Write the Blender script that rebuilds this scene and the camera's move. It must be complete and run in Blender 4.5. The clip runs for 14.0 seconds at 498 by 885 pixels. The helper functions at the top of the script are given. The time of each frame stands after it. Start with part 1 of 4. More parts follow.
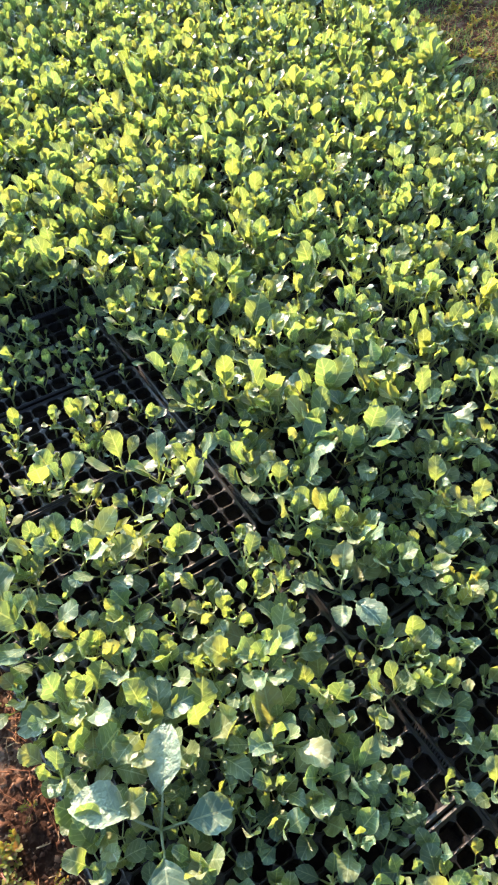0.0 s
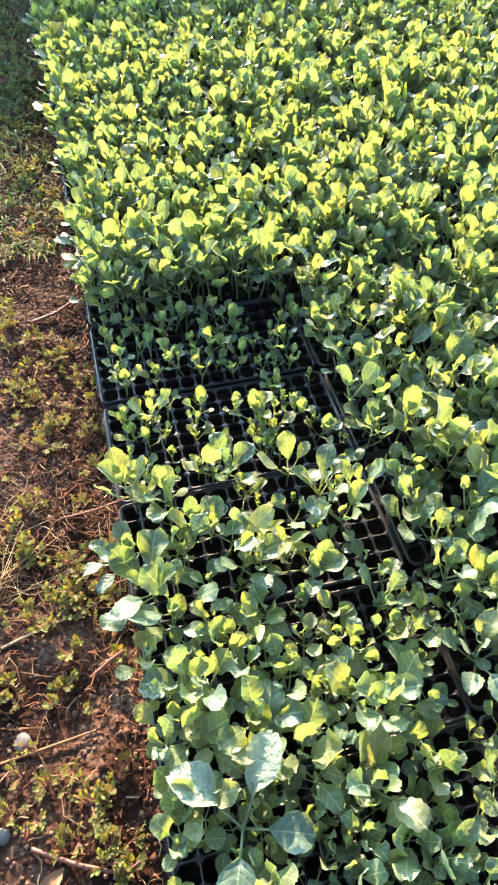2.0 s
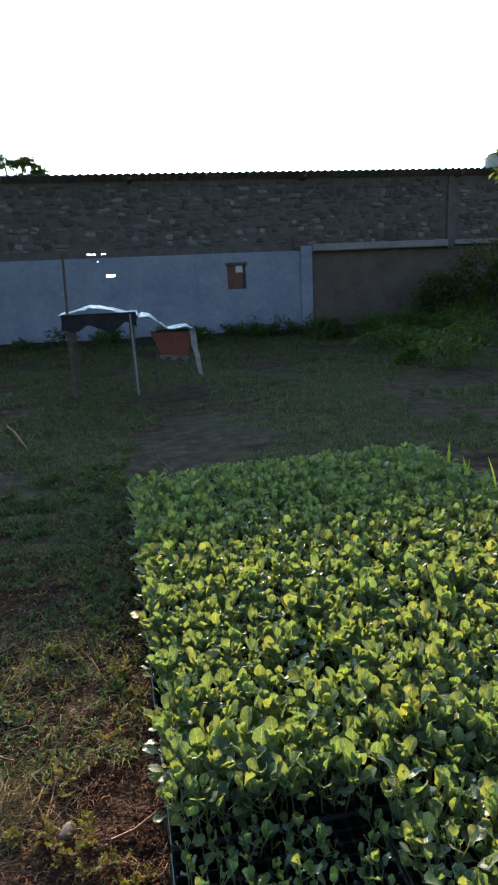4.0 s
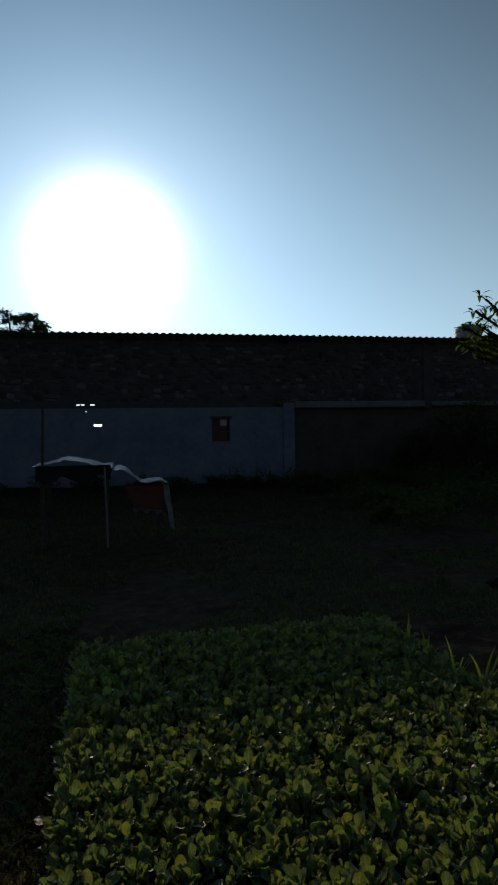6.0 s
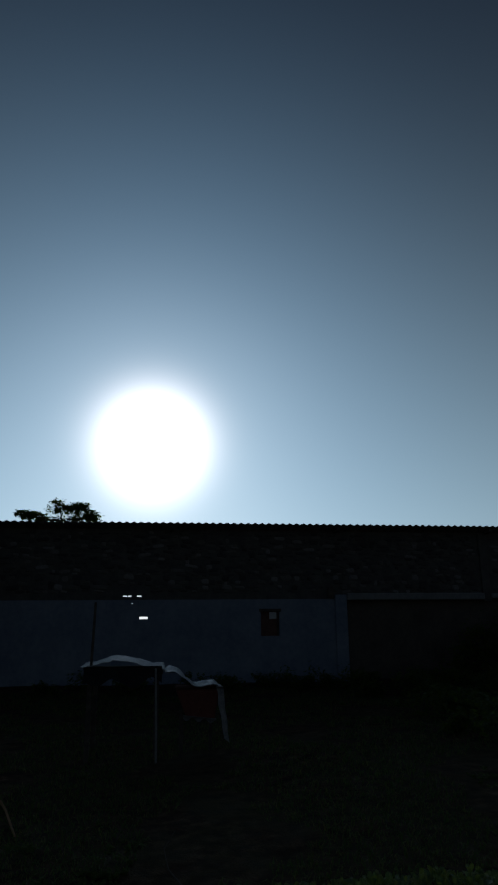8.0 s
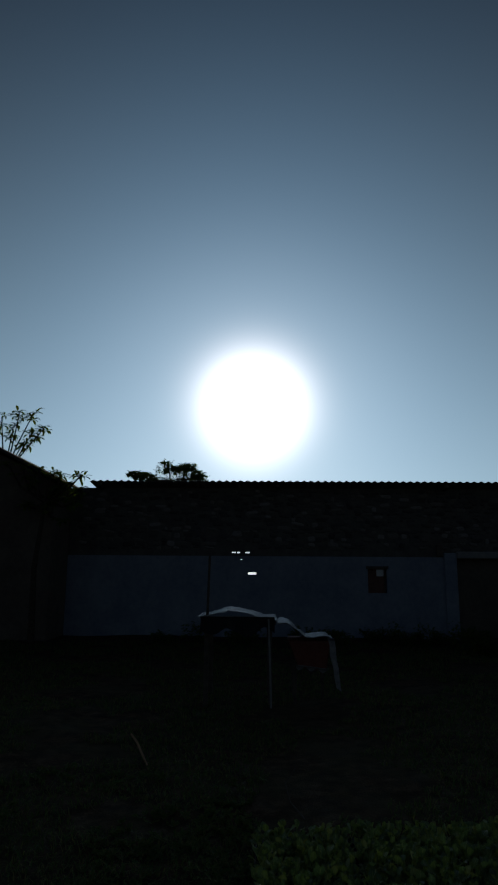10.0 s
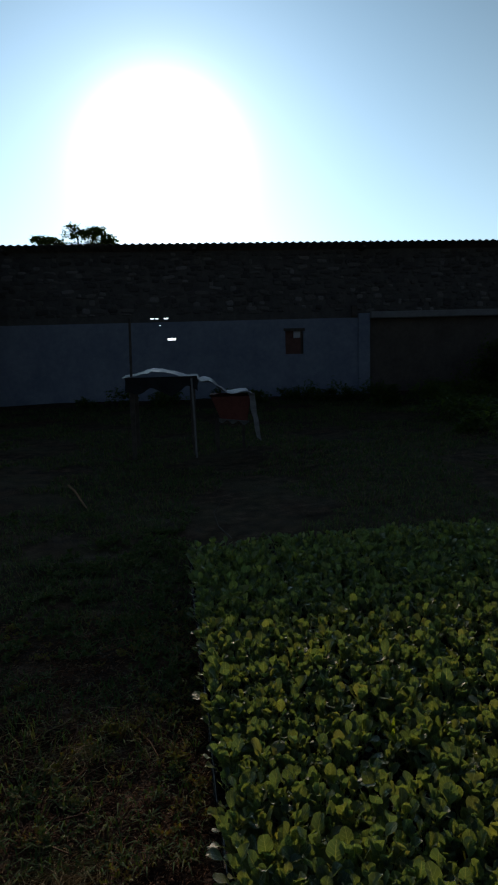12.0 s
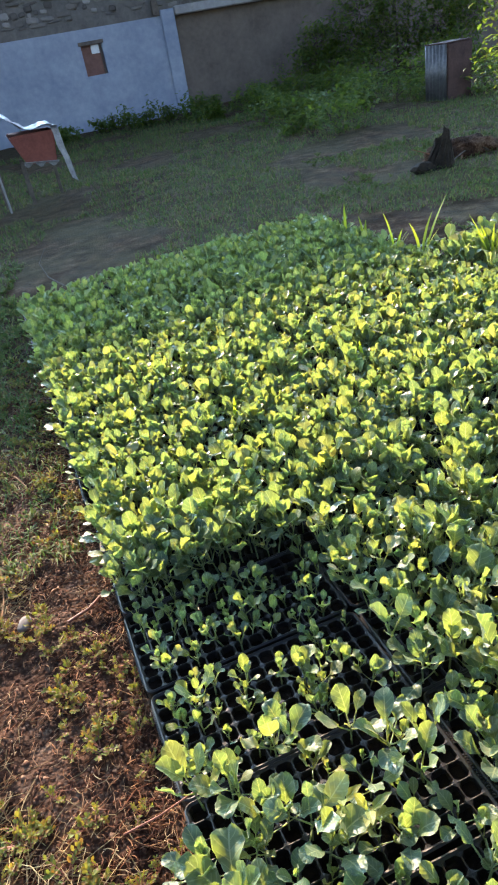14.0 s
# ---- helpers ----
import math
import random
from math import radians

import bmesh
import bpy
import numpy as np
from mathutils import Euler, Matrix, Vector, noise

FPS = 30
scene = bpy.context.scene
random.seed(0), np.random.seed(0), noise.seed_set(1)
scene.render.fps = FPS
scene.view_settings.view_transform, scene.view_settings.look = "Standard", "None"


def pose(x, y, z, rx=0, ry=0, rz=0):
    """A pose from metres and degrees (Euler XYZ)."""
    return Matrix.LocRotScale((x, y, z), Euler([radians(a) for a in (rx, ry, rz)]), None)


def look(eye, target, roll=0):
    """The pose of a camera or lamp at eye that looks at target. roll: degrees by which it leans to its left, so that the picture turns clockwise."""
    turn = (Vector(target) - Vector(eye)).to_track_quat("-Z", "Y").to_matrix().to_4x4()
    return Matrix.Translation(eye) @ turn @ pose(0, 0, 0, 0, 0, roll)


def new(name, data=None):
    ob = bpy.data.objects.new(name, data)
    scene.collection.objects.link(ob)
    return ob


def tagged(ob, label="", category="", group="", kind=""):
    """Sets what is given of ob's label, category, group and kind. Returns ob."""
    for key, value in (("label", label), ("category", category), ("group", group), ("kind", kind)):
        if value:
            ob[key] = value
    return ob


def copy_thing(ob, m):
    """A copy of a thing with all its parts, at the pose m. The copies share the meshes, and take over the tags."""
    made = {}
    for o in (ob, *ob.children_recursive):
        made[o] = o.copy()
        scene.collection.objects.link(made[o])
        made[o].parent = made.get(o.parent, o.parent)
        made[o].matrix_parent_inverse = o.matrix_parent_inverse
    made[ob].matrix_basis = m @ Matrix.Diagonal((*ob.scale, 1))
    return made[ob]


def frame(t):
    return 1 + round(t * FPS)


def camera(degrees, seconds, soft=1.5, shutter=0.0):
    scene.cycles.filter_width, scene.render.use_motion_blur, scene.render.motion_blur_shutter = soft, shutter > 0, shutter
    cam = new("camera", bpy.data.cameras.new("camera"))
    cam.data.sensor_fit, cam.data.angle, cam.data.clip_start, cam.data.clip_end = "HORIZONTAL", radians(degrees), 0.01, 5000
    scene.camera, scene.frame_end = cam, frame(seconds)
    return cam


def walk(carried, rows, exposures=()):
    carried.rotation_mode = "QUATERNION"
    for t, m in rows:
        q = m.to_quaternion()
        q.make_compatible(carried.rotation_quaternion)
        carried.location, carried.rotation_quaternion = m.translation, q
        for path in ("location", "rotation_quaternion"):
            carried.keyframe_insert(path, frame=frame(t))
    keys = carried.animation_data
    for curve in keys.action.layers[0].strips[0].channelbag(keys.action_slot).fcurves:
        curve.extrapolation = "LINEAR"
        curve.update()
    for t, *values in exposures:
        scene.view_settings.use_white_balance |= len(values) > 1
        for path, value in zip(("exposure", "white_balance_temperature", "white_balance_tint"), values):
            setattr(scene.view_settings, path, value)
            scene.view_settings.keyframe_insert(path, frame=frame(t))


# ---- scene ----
cam = camera(41.7, 14.0, soft=2.1)
PATH = [
    (0, (0.11, -0.546, 1.219), (0.841, 0.476, -0.338), 2.4),
    (0.5, (0.088, -0.54, 1.237), (0.73, 0.512, -0.338), 5.6),
    (1, (0.081, -0.524, 1.239), (0.568, 0.549, -0.377), 4.3),
    (1.5, (0.07, -0.497, 1.242), (0.427, 0.607, -0.386), 3.4),
    (2, (0.07, -0.501, 1.249), (0.396, 0.687, -0.326), 1.5),
    (2.5, (0.065, -0.498, 1.282), (0.344, 0.863, -0.156), -2.4),
    (3, (0.048, -0.5, 1.33), (0.288, 1.143, 0.215), -4.3),
    (3.5, (0.018, -0.508, 1.396), (0.311, 1.263, 0.515), -2.0),
    (4, (-0.003, -0.516, 1.459), (0.344, 1.393, 0.975), -2.6),
    (4.2, (-0.009, -0.514, 1.468), (0.349, 1.415, 1.082), -2.6),
    (6.3, (0.25, -0.495, 1.586), (0.639, 1.462, 1.721), -0.8),
    (6.5, (0.245, -0.481, 1.597), (0.582, 1.467, 1.895), -0.8),
    (7, (0.196, -0.43, 1.621), (0.453, 1.482, 2.149), -0.6),
    (7.5, (0.134, -0.375, 1.637), (0.37, 1.495, 2.305), 0.3),
    (8, (0.05, -0.31, 1.678), (0.325, 1.602, 2.198), -0.5),
    (8.5, (0.03, -0.287, 1.669), (0.32, 1.639, 2.124), -0.4),
    (9, (0.037, -0.297, 1.643), (0.117, 1.643, 2.122), 0.5),
    (9.2, (0.032, -0.301, 1.638), (-0.002, 1.635, 2.138), 0.5),
    (11.3, (-0.128, -0.459, 1.574), (-0.108, 1.541, 1.611), -0.9),
    (11.5, (-0.107, -0.453, 1.562), (-0.04, 1.545, 1.537), -1.4),
    (12, (-0.074, -0.437, 1.505), (0.132, 1.531, 1.209), -1.6),
    (12.5, (-0.034, -0.485, 1.459), (0.368, 1.385, 0.874), -2.6),
    (13, (0.004, -0.482, 1.396), (0.341, 1.304, 0.561), -6.3),
    (13.5, (0.028, -0.5, 1.364), (0.466, 1.221, 0.445), -8.4),
    (14, (0.048, -0.512, 1.328), (0.514, 1.135, 0.294), -10.6),
]
EXPOSURES = [
    (0, 2.15), (1.5, 2.35), (2.5, 2.5), (3.0, 2.35), (3.5, 2.0), (4.0, 0.9), (4.2, 0.2), (6.3, -2.45), (7.5, -2.95),
    (9.2, -3.15), (11.3, -2.8), (12.0, -2.0), (12.5, -1.1), (13.0, 0.6), (13.5, 1.4), (14.0, 2.0),
]
walk(cam, [(t, look(e, a, r)) for t, e, a, r in PATH], [(t, stops, 6900 if 3.8 < t < 13.2 else 6950, 19 if 3.8 < t < 13.2 else 25) for t, stops in EXPOSURES])

# ---- world and sun ----
SUN_EL, SUN_AZ = 14.85, -0.5          # degrees; azimuth to the right of +y
sun_way = Vector((math.sin(radians(SUN_AZ)) * math.cos(radians(SUN_EL)),
                  math.cos(radians(SUN_AZ)) * math.cos(radians(SUN_EL)), math.sin(radians(SUN_EL))))
world = bpy.data.worlds.new("sky")
scene.world = world
world.use_nodes = True
wn, wl = world.node_tree.nodes, world.node_tree.links
wn.clear()
w_out = wn.new("ShaderNodeOutputWorld")
w_bg = wn.new("ShaderNodeBackground")
sky = wn.new("ShaderNodeTexSky")
sky.sky_type, sky.sun_disc = "NISHITA", False
sky.sun_elevation, sky.sun_rotation = radians(SUN_EL), radians(SUN_AZ)
sky.air_density, sky.dust_density, sky.ozone_density = 1.0, 0.5, 3.0
w_bg.inputs["Strength"].default_value = 0.082
wl.new(sky.outputs[0], w_bg.inputs["Color"])
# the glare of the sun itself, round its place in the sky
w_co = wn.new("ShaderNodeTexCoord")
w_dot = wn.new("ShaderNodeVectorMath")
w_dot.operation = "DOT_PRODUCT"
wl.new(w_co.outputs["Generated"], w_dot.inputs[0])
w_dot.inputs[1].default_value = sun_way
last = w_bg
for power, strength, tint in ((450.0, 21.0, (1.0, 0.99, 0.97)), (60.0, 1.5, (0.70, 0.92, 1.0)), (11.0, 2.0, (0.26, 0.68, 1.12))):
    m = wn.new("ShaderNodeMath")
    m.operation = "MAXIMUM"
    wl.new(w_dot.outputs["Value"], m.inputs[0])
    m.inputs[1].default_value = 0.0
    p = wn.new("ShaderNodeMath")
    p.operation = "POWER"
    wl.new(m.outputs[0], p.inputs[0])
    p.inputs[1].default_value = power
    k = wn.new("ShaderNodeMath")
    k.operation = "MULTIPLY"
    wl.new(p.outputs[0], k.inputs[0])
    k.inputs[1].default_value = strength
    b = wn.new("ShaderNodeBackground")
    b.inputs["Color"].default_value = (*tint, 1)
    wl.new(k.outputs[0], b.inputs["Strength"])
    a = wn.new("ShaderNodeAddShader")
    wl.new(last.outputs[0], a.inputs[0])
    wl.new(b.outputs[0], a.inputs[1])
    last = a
# bright haze low in the sky, stronger towards the sun


def w_math(op, a, b):
    m = wn.new("ShaderNodeMath")
    m.operation = op
    for i, v in enumerate((a, b)):
        if isinstance(v, (int, float)):
            m.inputs[i].default_value = v
        else:
            wl.new(v, m.inputs[i])
    return m.outputs[0]


w_sep = wn.new("ShaderNodeSeparateXYZ")
wl.new(w_co.outputs["Generated"], w_sep.inputs[0])
low = w_math("POWER", w_math("SUBTRACT", 1.0, w_math("MAXIMUM", w_sep.outputs[2], 0.0)), 2.9)
forward = w_math("POWER", w_math("MULTIPLY", w_math("ADD", w_dot.outputs["Value"], 1.0), 0.5), 3.0)
haze = wn.new("ShaderNodeBackground")
haze.inputs["Color"].default_value = (0.53, 0.90, 1.10, 1)
wl.new(w_math("MULTIPLY", w_math("MULTIPLY", low, forward), 5.2), haze.inputs["Strength"])
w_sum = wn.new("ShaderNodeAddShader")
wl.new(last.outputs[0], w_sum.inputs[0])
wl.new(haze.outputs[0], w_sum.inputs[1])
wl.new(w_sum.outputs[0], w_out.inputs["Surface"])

sun_data = bpy.data.lights.new("sun", "SUN")
sun_data.energy, sun_data.angle, sun_data.color = 4.5, radians(0.53), (1.0, 0.83, 0.60)
sun = new("sun", sun_data)
sun.matrix_world = look(sun_way * 50, (0, 0, 0))

# ---- materials ----


class Mat:
    """A node material and short ways to add nodes to it."""

    def __init__(self, name, rough=0.7, metal=0.0, spec=0.5):
        self.m = bpy.data.materials.new(name)
        self.m.use_nodes = True
        self.n, self.l = self.m.node_tree.nodes, self.m.node_tree.links
        self.b = self.n["Principled BSDF"]
        self.out = self.n["Material Output"]
        self.b.inputs["Roughness"].default_value = rough
        self.b.inputs["Metallic"].default_value = metal
        self.b.inputs["Specular IOR Level"].default_value = spec
        self.co = self.n.new("ShaderNodeTexCoord")

    def noise(self, scale, detail=4.0, rough=0.6, space="Object"):
        t = self.n.new("ShaderNodeTexNoise")
        t.inputs["Scale"].default_value, t.inputs["Detail"].default_value = scale, detail
        t.inputs["Roughness"].default_value = rough
        self.l.new(self.co.outputs[space], t.inputs["Vector"])
        return t.outputs["Fac"]

    def ramp(self, fac, stops):
        r = self.n.new("ShaderNodeValToRGB")
        while len(r.color_ramp.elements) < len(stops):
            r.color_ramp.elements.new(0.5)
        for e, (p, c) in zip(r.color_ramp.elements, stops):
            e.position, e.color = p, (*c, 1) if len(c) == 3 else c
        self.l.new(fac, r.inputs[0])
        return r.outputs[0]

    def math(self, op, a, b=0.0, clamp=False):
        m = self.n.new("ShaderNodeMath")
        m.operation, m.use_clamp = op, clamp
        for i, v in enumerate((a, b)):
            if isinstance(v, (int, float)):
                m.inputs[i].default_value = v
            else:
                self.l.new(v, m.inputs[i])
        return m.outputs[0]

    def mix(self, fac, a, b, blend="MIX"):
        m = self.n.new("ShaderNodeMix")
        m.data_type, m.blend_type = "RGBA", blend
        for i, v in ((0, fac), (6, a), (7, b)):
            if isinstance(v, (int, float)):
                m.inputs[i].default_value = v
            elif isinstance(v, tuple):
                m.inputs[i].default_value = (*v, 1)
            else:
                self.l.new(v, m.inputs[i])
        return m.outputs[2]

    def bump(self, height, strength=0.3, distance=0.01):
        b = self.n.new("ShaderNodeBump")
        b.inputs["Strength"].default_value, b.inputs["Distance"].default_value = strength, distance
        self.l.new(height, b.inputs["Height"])
        self.l.new(b.outputs[0], self.b.inputs["Normal"])
        return b.outputs[0]

    def color(self, c):
        if isinstance(c, tuple):
            self.b.inputs["Base Color"].default_value = (*c, 1)
        else:
            self.l.new(c, self.b.inputs["Base Color"])
        return self

    def rnd(self):
        """A random number for each object and each loose piece of it."""
        o = self.n.new("ShaderNodeObjectInfo")
        g = self.n.new("ShaderNodeNewGeometry")
        return self.math("FRACT", self.math("ADD", o.outputs["Random"], g.outputs["Random Per Island"]))


def plain(name, dark, light, scale, rough=0.7, metal=0.0, spec=0.5, bump=0.3, depth=0.01, fine=6.0):
    """Two tones at two scales of grain, with relief."""
    m = Mat(name, rough, metal, spec)
    big, small = m.noise(scale, 5), m.noise(scale * fine, 6)
    f = m.math("ADD", m.math("MULTIPLY", big, 0.6), m.math("MULTIPLY", small, 0.4))
    m.color(m.ramp(f, [(0.36, dark), (0.64, light)]))
    m.bump(f, bump, depth)
    return m.m


def foliage(name, tones, glow, rough=0.42, share=0.42, veins=True, bump=0.15):
    """Leaf tissue: a waxy skin that lets light through, with paler veins."""
    m = Mat(name, rough, 0.0, 0.42 if veins else 0.2)
    r = m.rnd()
    step = 1.0 / (len(tones) - 1)
    base = m.ramp(r, [(i * step, c) for i, c in enumerate(tones)])
    base = m.mix(m.math("MULTIPLY", m.noise(60.0, 4), 0.35), base, (0.05, 0.09, 0.04))
    if veins:
        sep = m.n.new("ShaderNodeSeparateXYZ")
        m.l.new(m.co.outputs["UV"], sep.inputs[0])
        au = m.math("ABSOLUTE", sep.outputs[0])
        mid = m.math("LESS_THAN", au, 0.055)
        arch = m.math("ABSOLUTE", m.math("SUBTRACT", m.math("FRACT", m.math("SUBTRACT", m.math("MULTIPLY", sep.outputs[1], 5.0), m.math("MULTIPLY", au, 1.4))), 0.5))
        side = m.math("MULTIPLY", m.math("LESS_THAN", arch, 0.085), m.math("LESS_THAN", au, 0.85))
        stalk = m.math("LESS_THAN", sep.outputs[1], 0.0)
        v = m.math("MAXIMUM", m.math("MAXIMUM", m.math("MULTIPLY", mid, 0.85), m.math("MULTIPLY", side, 0.38)), m.math("MULTIPLY", stalk, 0.9))
        rim = m.math("MULTIPLY", m.math("GREATER_THAN", au, 0.93), 0.35)
        base = m.mix(m.math("MAXIMUM", v, rim), base, (0.32, 0.38, 0.23))
    m.color(base)
    relief = m.noise(140.0, 3)
    if veins:
        relief = m.math("ADD", relief, m.math("ADD", m.math("MULTIPLY", arch, 0.4), m.math("MULTIPLY", m.noise(45.0, 2), 1.3)))
        m.b.inputs["Sheen Weight"].default_value, m.b.inputs["Sheen Roughness"].default_value = 0.18, 0.35
    n = m.bump(relief, bump, 0.005)
    t = m.n.new("ShaderNodeBsdfTranslucent")
    m.l.new(m.mix(1.0, base, glow, "MULTIPLY"), t.inputs["Color"])
    m.l.new(n, t.inputs["Normal"])
    x = m.n.new("ShaderNodeMixShader")
    x.inputs[0].default_value = share
    m.l.new(m.b.outputs[0], x.inputs[1])
    m.l.new(t.outputs[0], x.inputs[2])
    m.l.new(x.outputs[0], m.out.inputs["Surface"])
    return m.m


LEAF = foliage("cabbage_leaf", [(0.136, 0.222, 0.160), (0.144, 0.226, 0.152), (0.156, 0.232, 0.138), (0.172, 0.238, 0.120), (0.198, 0.250, 0.104), (0.30, 0.31, 0.17)], (1.85, 1.76, 0.52), 0.36, 0.42, bump=0.35)
# waxy bloom, made paler still to stand in for sun glint
PALE_LEAF = foliage("bloom_glint_leaf", [(0.25, 0.33, 0.23), (0.33, 0.41, 0.29)], (1.6, 1.6, 1.0), 0.5, 0.3, bump=1.0)
YOUNG = foliage("yellow_leaf", [(0.18, 0.24, 0.07), (0.22, 0.26, 0.07), (0.28, 0.27, 0.07)], (2.3, 2.2, 0.9), 0.5, 0.45)
WEED = foliage("weed_leaf", [(0.12, 0.165, 0.05), (0.17, 0.20, 0.055), (0.23, 0.22, 0.06), (0.26, 0.14, 0.06)], (2.6, 2.3, 0.75), 0.62, 0.40, veins=False)
GRASS = foliage("grass_blade", [(0.055, 0.115, 0.045), (0.075, 0.14, 0.05), (0.11, 0.15, 0.055), (0.24, 0.20, 0.11)], (2.4, 2.3, 0.9), 0.8, 0.3, veins=False)
TREE_LEAF = foliage("tree_leaf", [(0.045, 0.09, 0.03), (0.07, 0.12, 0.035), (0.11, 0.15, 0.04)], (3.0, 2.8, 0.8), 0.62, 0.4, veins=False)
BRIGHT_BLADE = foliage("bright_blade", [(0.16, 0.23, 0.04), (0.22, 0.27, 0.05)], (3.0, 2.8, 0.7), 0.5, 0.45, veins=False)
STEM = plain("green_stem", (0.15, 0.22, 0.08), (0.26, 0.30, 0.14), 60.0, 0.5)
PLASTIC = plain("black_plastic", (0.009, 0.0075, 0.007), (0.024, 0.020, 0.018), 18.0, 0.42, 0.0, 0.45, 0.08, 0.003)
PEAT = plain("peat", (0.006, 0.004, 0.003), (0.022, 0.013, 0.009), 70.0, 0.95, 0.0, 0.1, 0.8, 0.01)
STRAW = Mat("straw", 0.7, 0.0, 0.2)
STRAW.color(STRAW.ramp(STRAW.rnd(), [(0.0, (0.10, 0.038, 0.020)), (0.4, (0.25, 0.095, 0.042)), (0.75, (0.38, 0.19, 0.085)), (1.0, (0.52, 0.38, 0.21))]))
STRAW = STRAW.m
TWIG = plain("red_twig", (0.20, 0.065, 0.035), (0.34, 0.13, 0.07), 40.0, 0.55)
CRUMB = Mat("soil_crumb", 0.95, 0, 0.15)
CRUMB.color(CRUMB.ramp(CRUMB.rnd(), [(0.0, (0.05, 0.022, 0.013)), (0.6, (0.145, 0.068, 0.039)), (1.0, (0.30, 0.175, 0.105))]))
CRUMB = CRUMB.m
STONE = plain("field_stone", (0.09, 0.078, 0.066), (0.19, 0.165, 0.14), 9.0, 0.85)
BARK = plain("bark", (0.05, 0.038, 0.03), (0.13, 0.10, 0.075), 14.0, 0.9, 0, 0.2, 0.8, 0.02)
CHAR = plain("dark_wood", (0.02, 0.016, 0.013), (0.06, 0.045, 0.035), 16.0, 0.9, 0, 0.2, 0.8, 0.02)


def soil():
    m = Mat("bare_soil", 0.92, 0.0, 0.08)
    big, mid, small = m.noise(0.9, 4), m.noise(6.0, 6), m.noise(55.0, 8, 0.7)
    dirt = m.ramp(m.math("ADD", m.math("MULTIPLY", mid, 0.5), m.math("MULTIPLY", small, 0.5)),
                  [(0.33, (0.030, 0.013, 0.008)), (0.5, (0.110, 0.051, 0.029)), (0.66, (0.33, 0.215, 0.145))])
    turf = m.ramp(m.math("ADD", m.math("MULTIPLY", mid, 0.6), m.math("MULTIPLY", small, 0.4)),
                  [(0.35, (0.045, 0.036, 0.020)), (0.6, (0.115, 0.090, 0.048)), (0.75, (0.18, 0.135, 0.078))])
    damp = m.ramp(m.math("ADD", m.math("MULTIPLY", m.noise(2.6, 5), 0.7), m.math("MULTIPLY", mid, 0.3)), [(0.42, (0.33, 0.31, 0.30)), (0.60, (0.95, 0.95, 0.95))])
    dirt = m.mix(1.0, dirt, damp, "MULTIPLY")
    sep = m.n.new("ShaderNodeSeparateXYZ")
    m.l.new(m.co.outputs["Object"], sep.inputs[0])
    # grown over away from the trodden strip beside the trays
    away = m.math("MULTIPLY", m.math("SUBTRACT", sep.outputs[1], 1.6), 0.5, True)
    f = m.math("MULTIPLY", away, m.ramp(big, [(0.30, (0, 0, 0)), (0.60, (1, 1, 1))]))
    m.color(m.mix(f, dirt, turf))
    m.l.new(m.ramp(m.math("ADD", m.math("MULTIPLY", m.noise(3.4, 5), 0.6), m.math("MULTIPLY", small, 0.4)), [(0.42, (0.72, 0.72, 0.72)), (0.56, (1.0, 1.0, 1.0))]), m.b.inputs["Roughness"])
    clod = m.n.new("ShaderNodeTexVoronoi")
    clod.inputs["Scale"].default_value = 70.0
    m.l.new(m.co.outputs["Object"], clod.inputs["Vector"])
    m.bump(m.math("SUBTRACT", m.math("ADD", m.noise(22.0, 5), small), m.math("MULTIPLY", clod.outputs["Distance"], 0.8)), 0.8, 0.018)
    return m.m


SOIL = soil()
BLUE = plain("blue_limewash", (0.22, 0.27, 0.35), (0.36, 0.41, 0.48), 1.2, 0.85, 0, 0.2, 0.2, 0.01)
PALE = plain("pale_concrete", (0.24, 0.24, 0.235), (0.38, 0.37, 0.355), 2.5, 0.85)
BROWN_WALL = plain("brown_plaster", (0.12, 0.095, 0.075), (0.20, 0.16, 0.13), 1.5, 0.9)
MORTAR = plain("mortar", (0.11, 0.10, 0.09), (0.19, 0.175, 0.155), 3.0, 0.95)
RUBBLE = Mat("rubble_stone", 0.9, 0, 0.2)
RUBBLE.color(RUBBLE.mix(RUBBLE.math("MULTIPLY", RUBBLE.noise(9.0, 6), 0.7), RUBBLE.ramp(RUBBLE.rnd(), [(0.0, (0.10, 0.09, 0.08)), (0.5, (0.18, 0.165, 0.15)), (0.8, (0.24, 0.22, 0.195)), (1.0, (0.42, 0.40, 0.37))]), (0.10, 0.09, 0.08)))
RUBBLE.bump(RUBBLE.noise(14.0, 6), 0.6, 0.03)
RUBBLE = RUBBLE.m
SHEET = plain("fibre_cement", (0.20, 0.20, 0.20), (0.34, 0.33, 0.32), 3.0, 0.85)
RED_BROWN = plain("red_cloth", (0.20, 0.055, 0.04), (0.33, 0.10, 0.07), 6.0, 0.8)
WHITE_FILM = plain("white_film", (0.17, 0.17, 0.175), (0.46, 0.46, 0.46), 9.0, 0.35)
# near-black, for the strip that stands in for shade under the tabletop
SHADE_STRIP = plain("shade_strip", (0.012, 0.013, 0.014), (0.03, 0.031, 0.032), 5.0, 0.8)
GALV = plain("weathered_steel", (0.09, 0.09, 0.095), (0.20, 0.20, 0.205), 4.0, 0.45, 0.5)
RUST = plain("rusty_sheet", (0.06, 0.03, 0.026), (0.14, 0.075, 0.058), 5.0, 0.8, 0.1)
TANK = plain("tank_plastic", (0.45, 0.44, 0.42), (0.60, 0.58, 0.55), 2.0, 0.5)
SHUTTER = plain("red_brown_board", (0.16, 0.07, 0.05), (0.26, 0.12, 0.09), 5.0, 0.7)
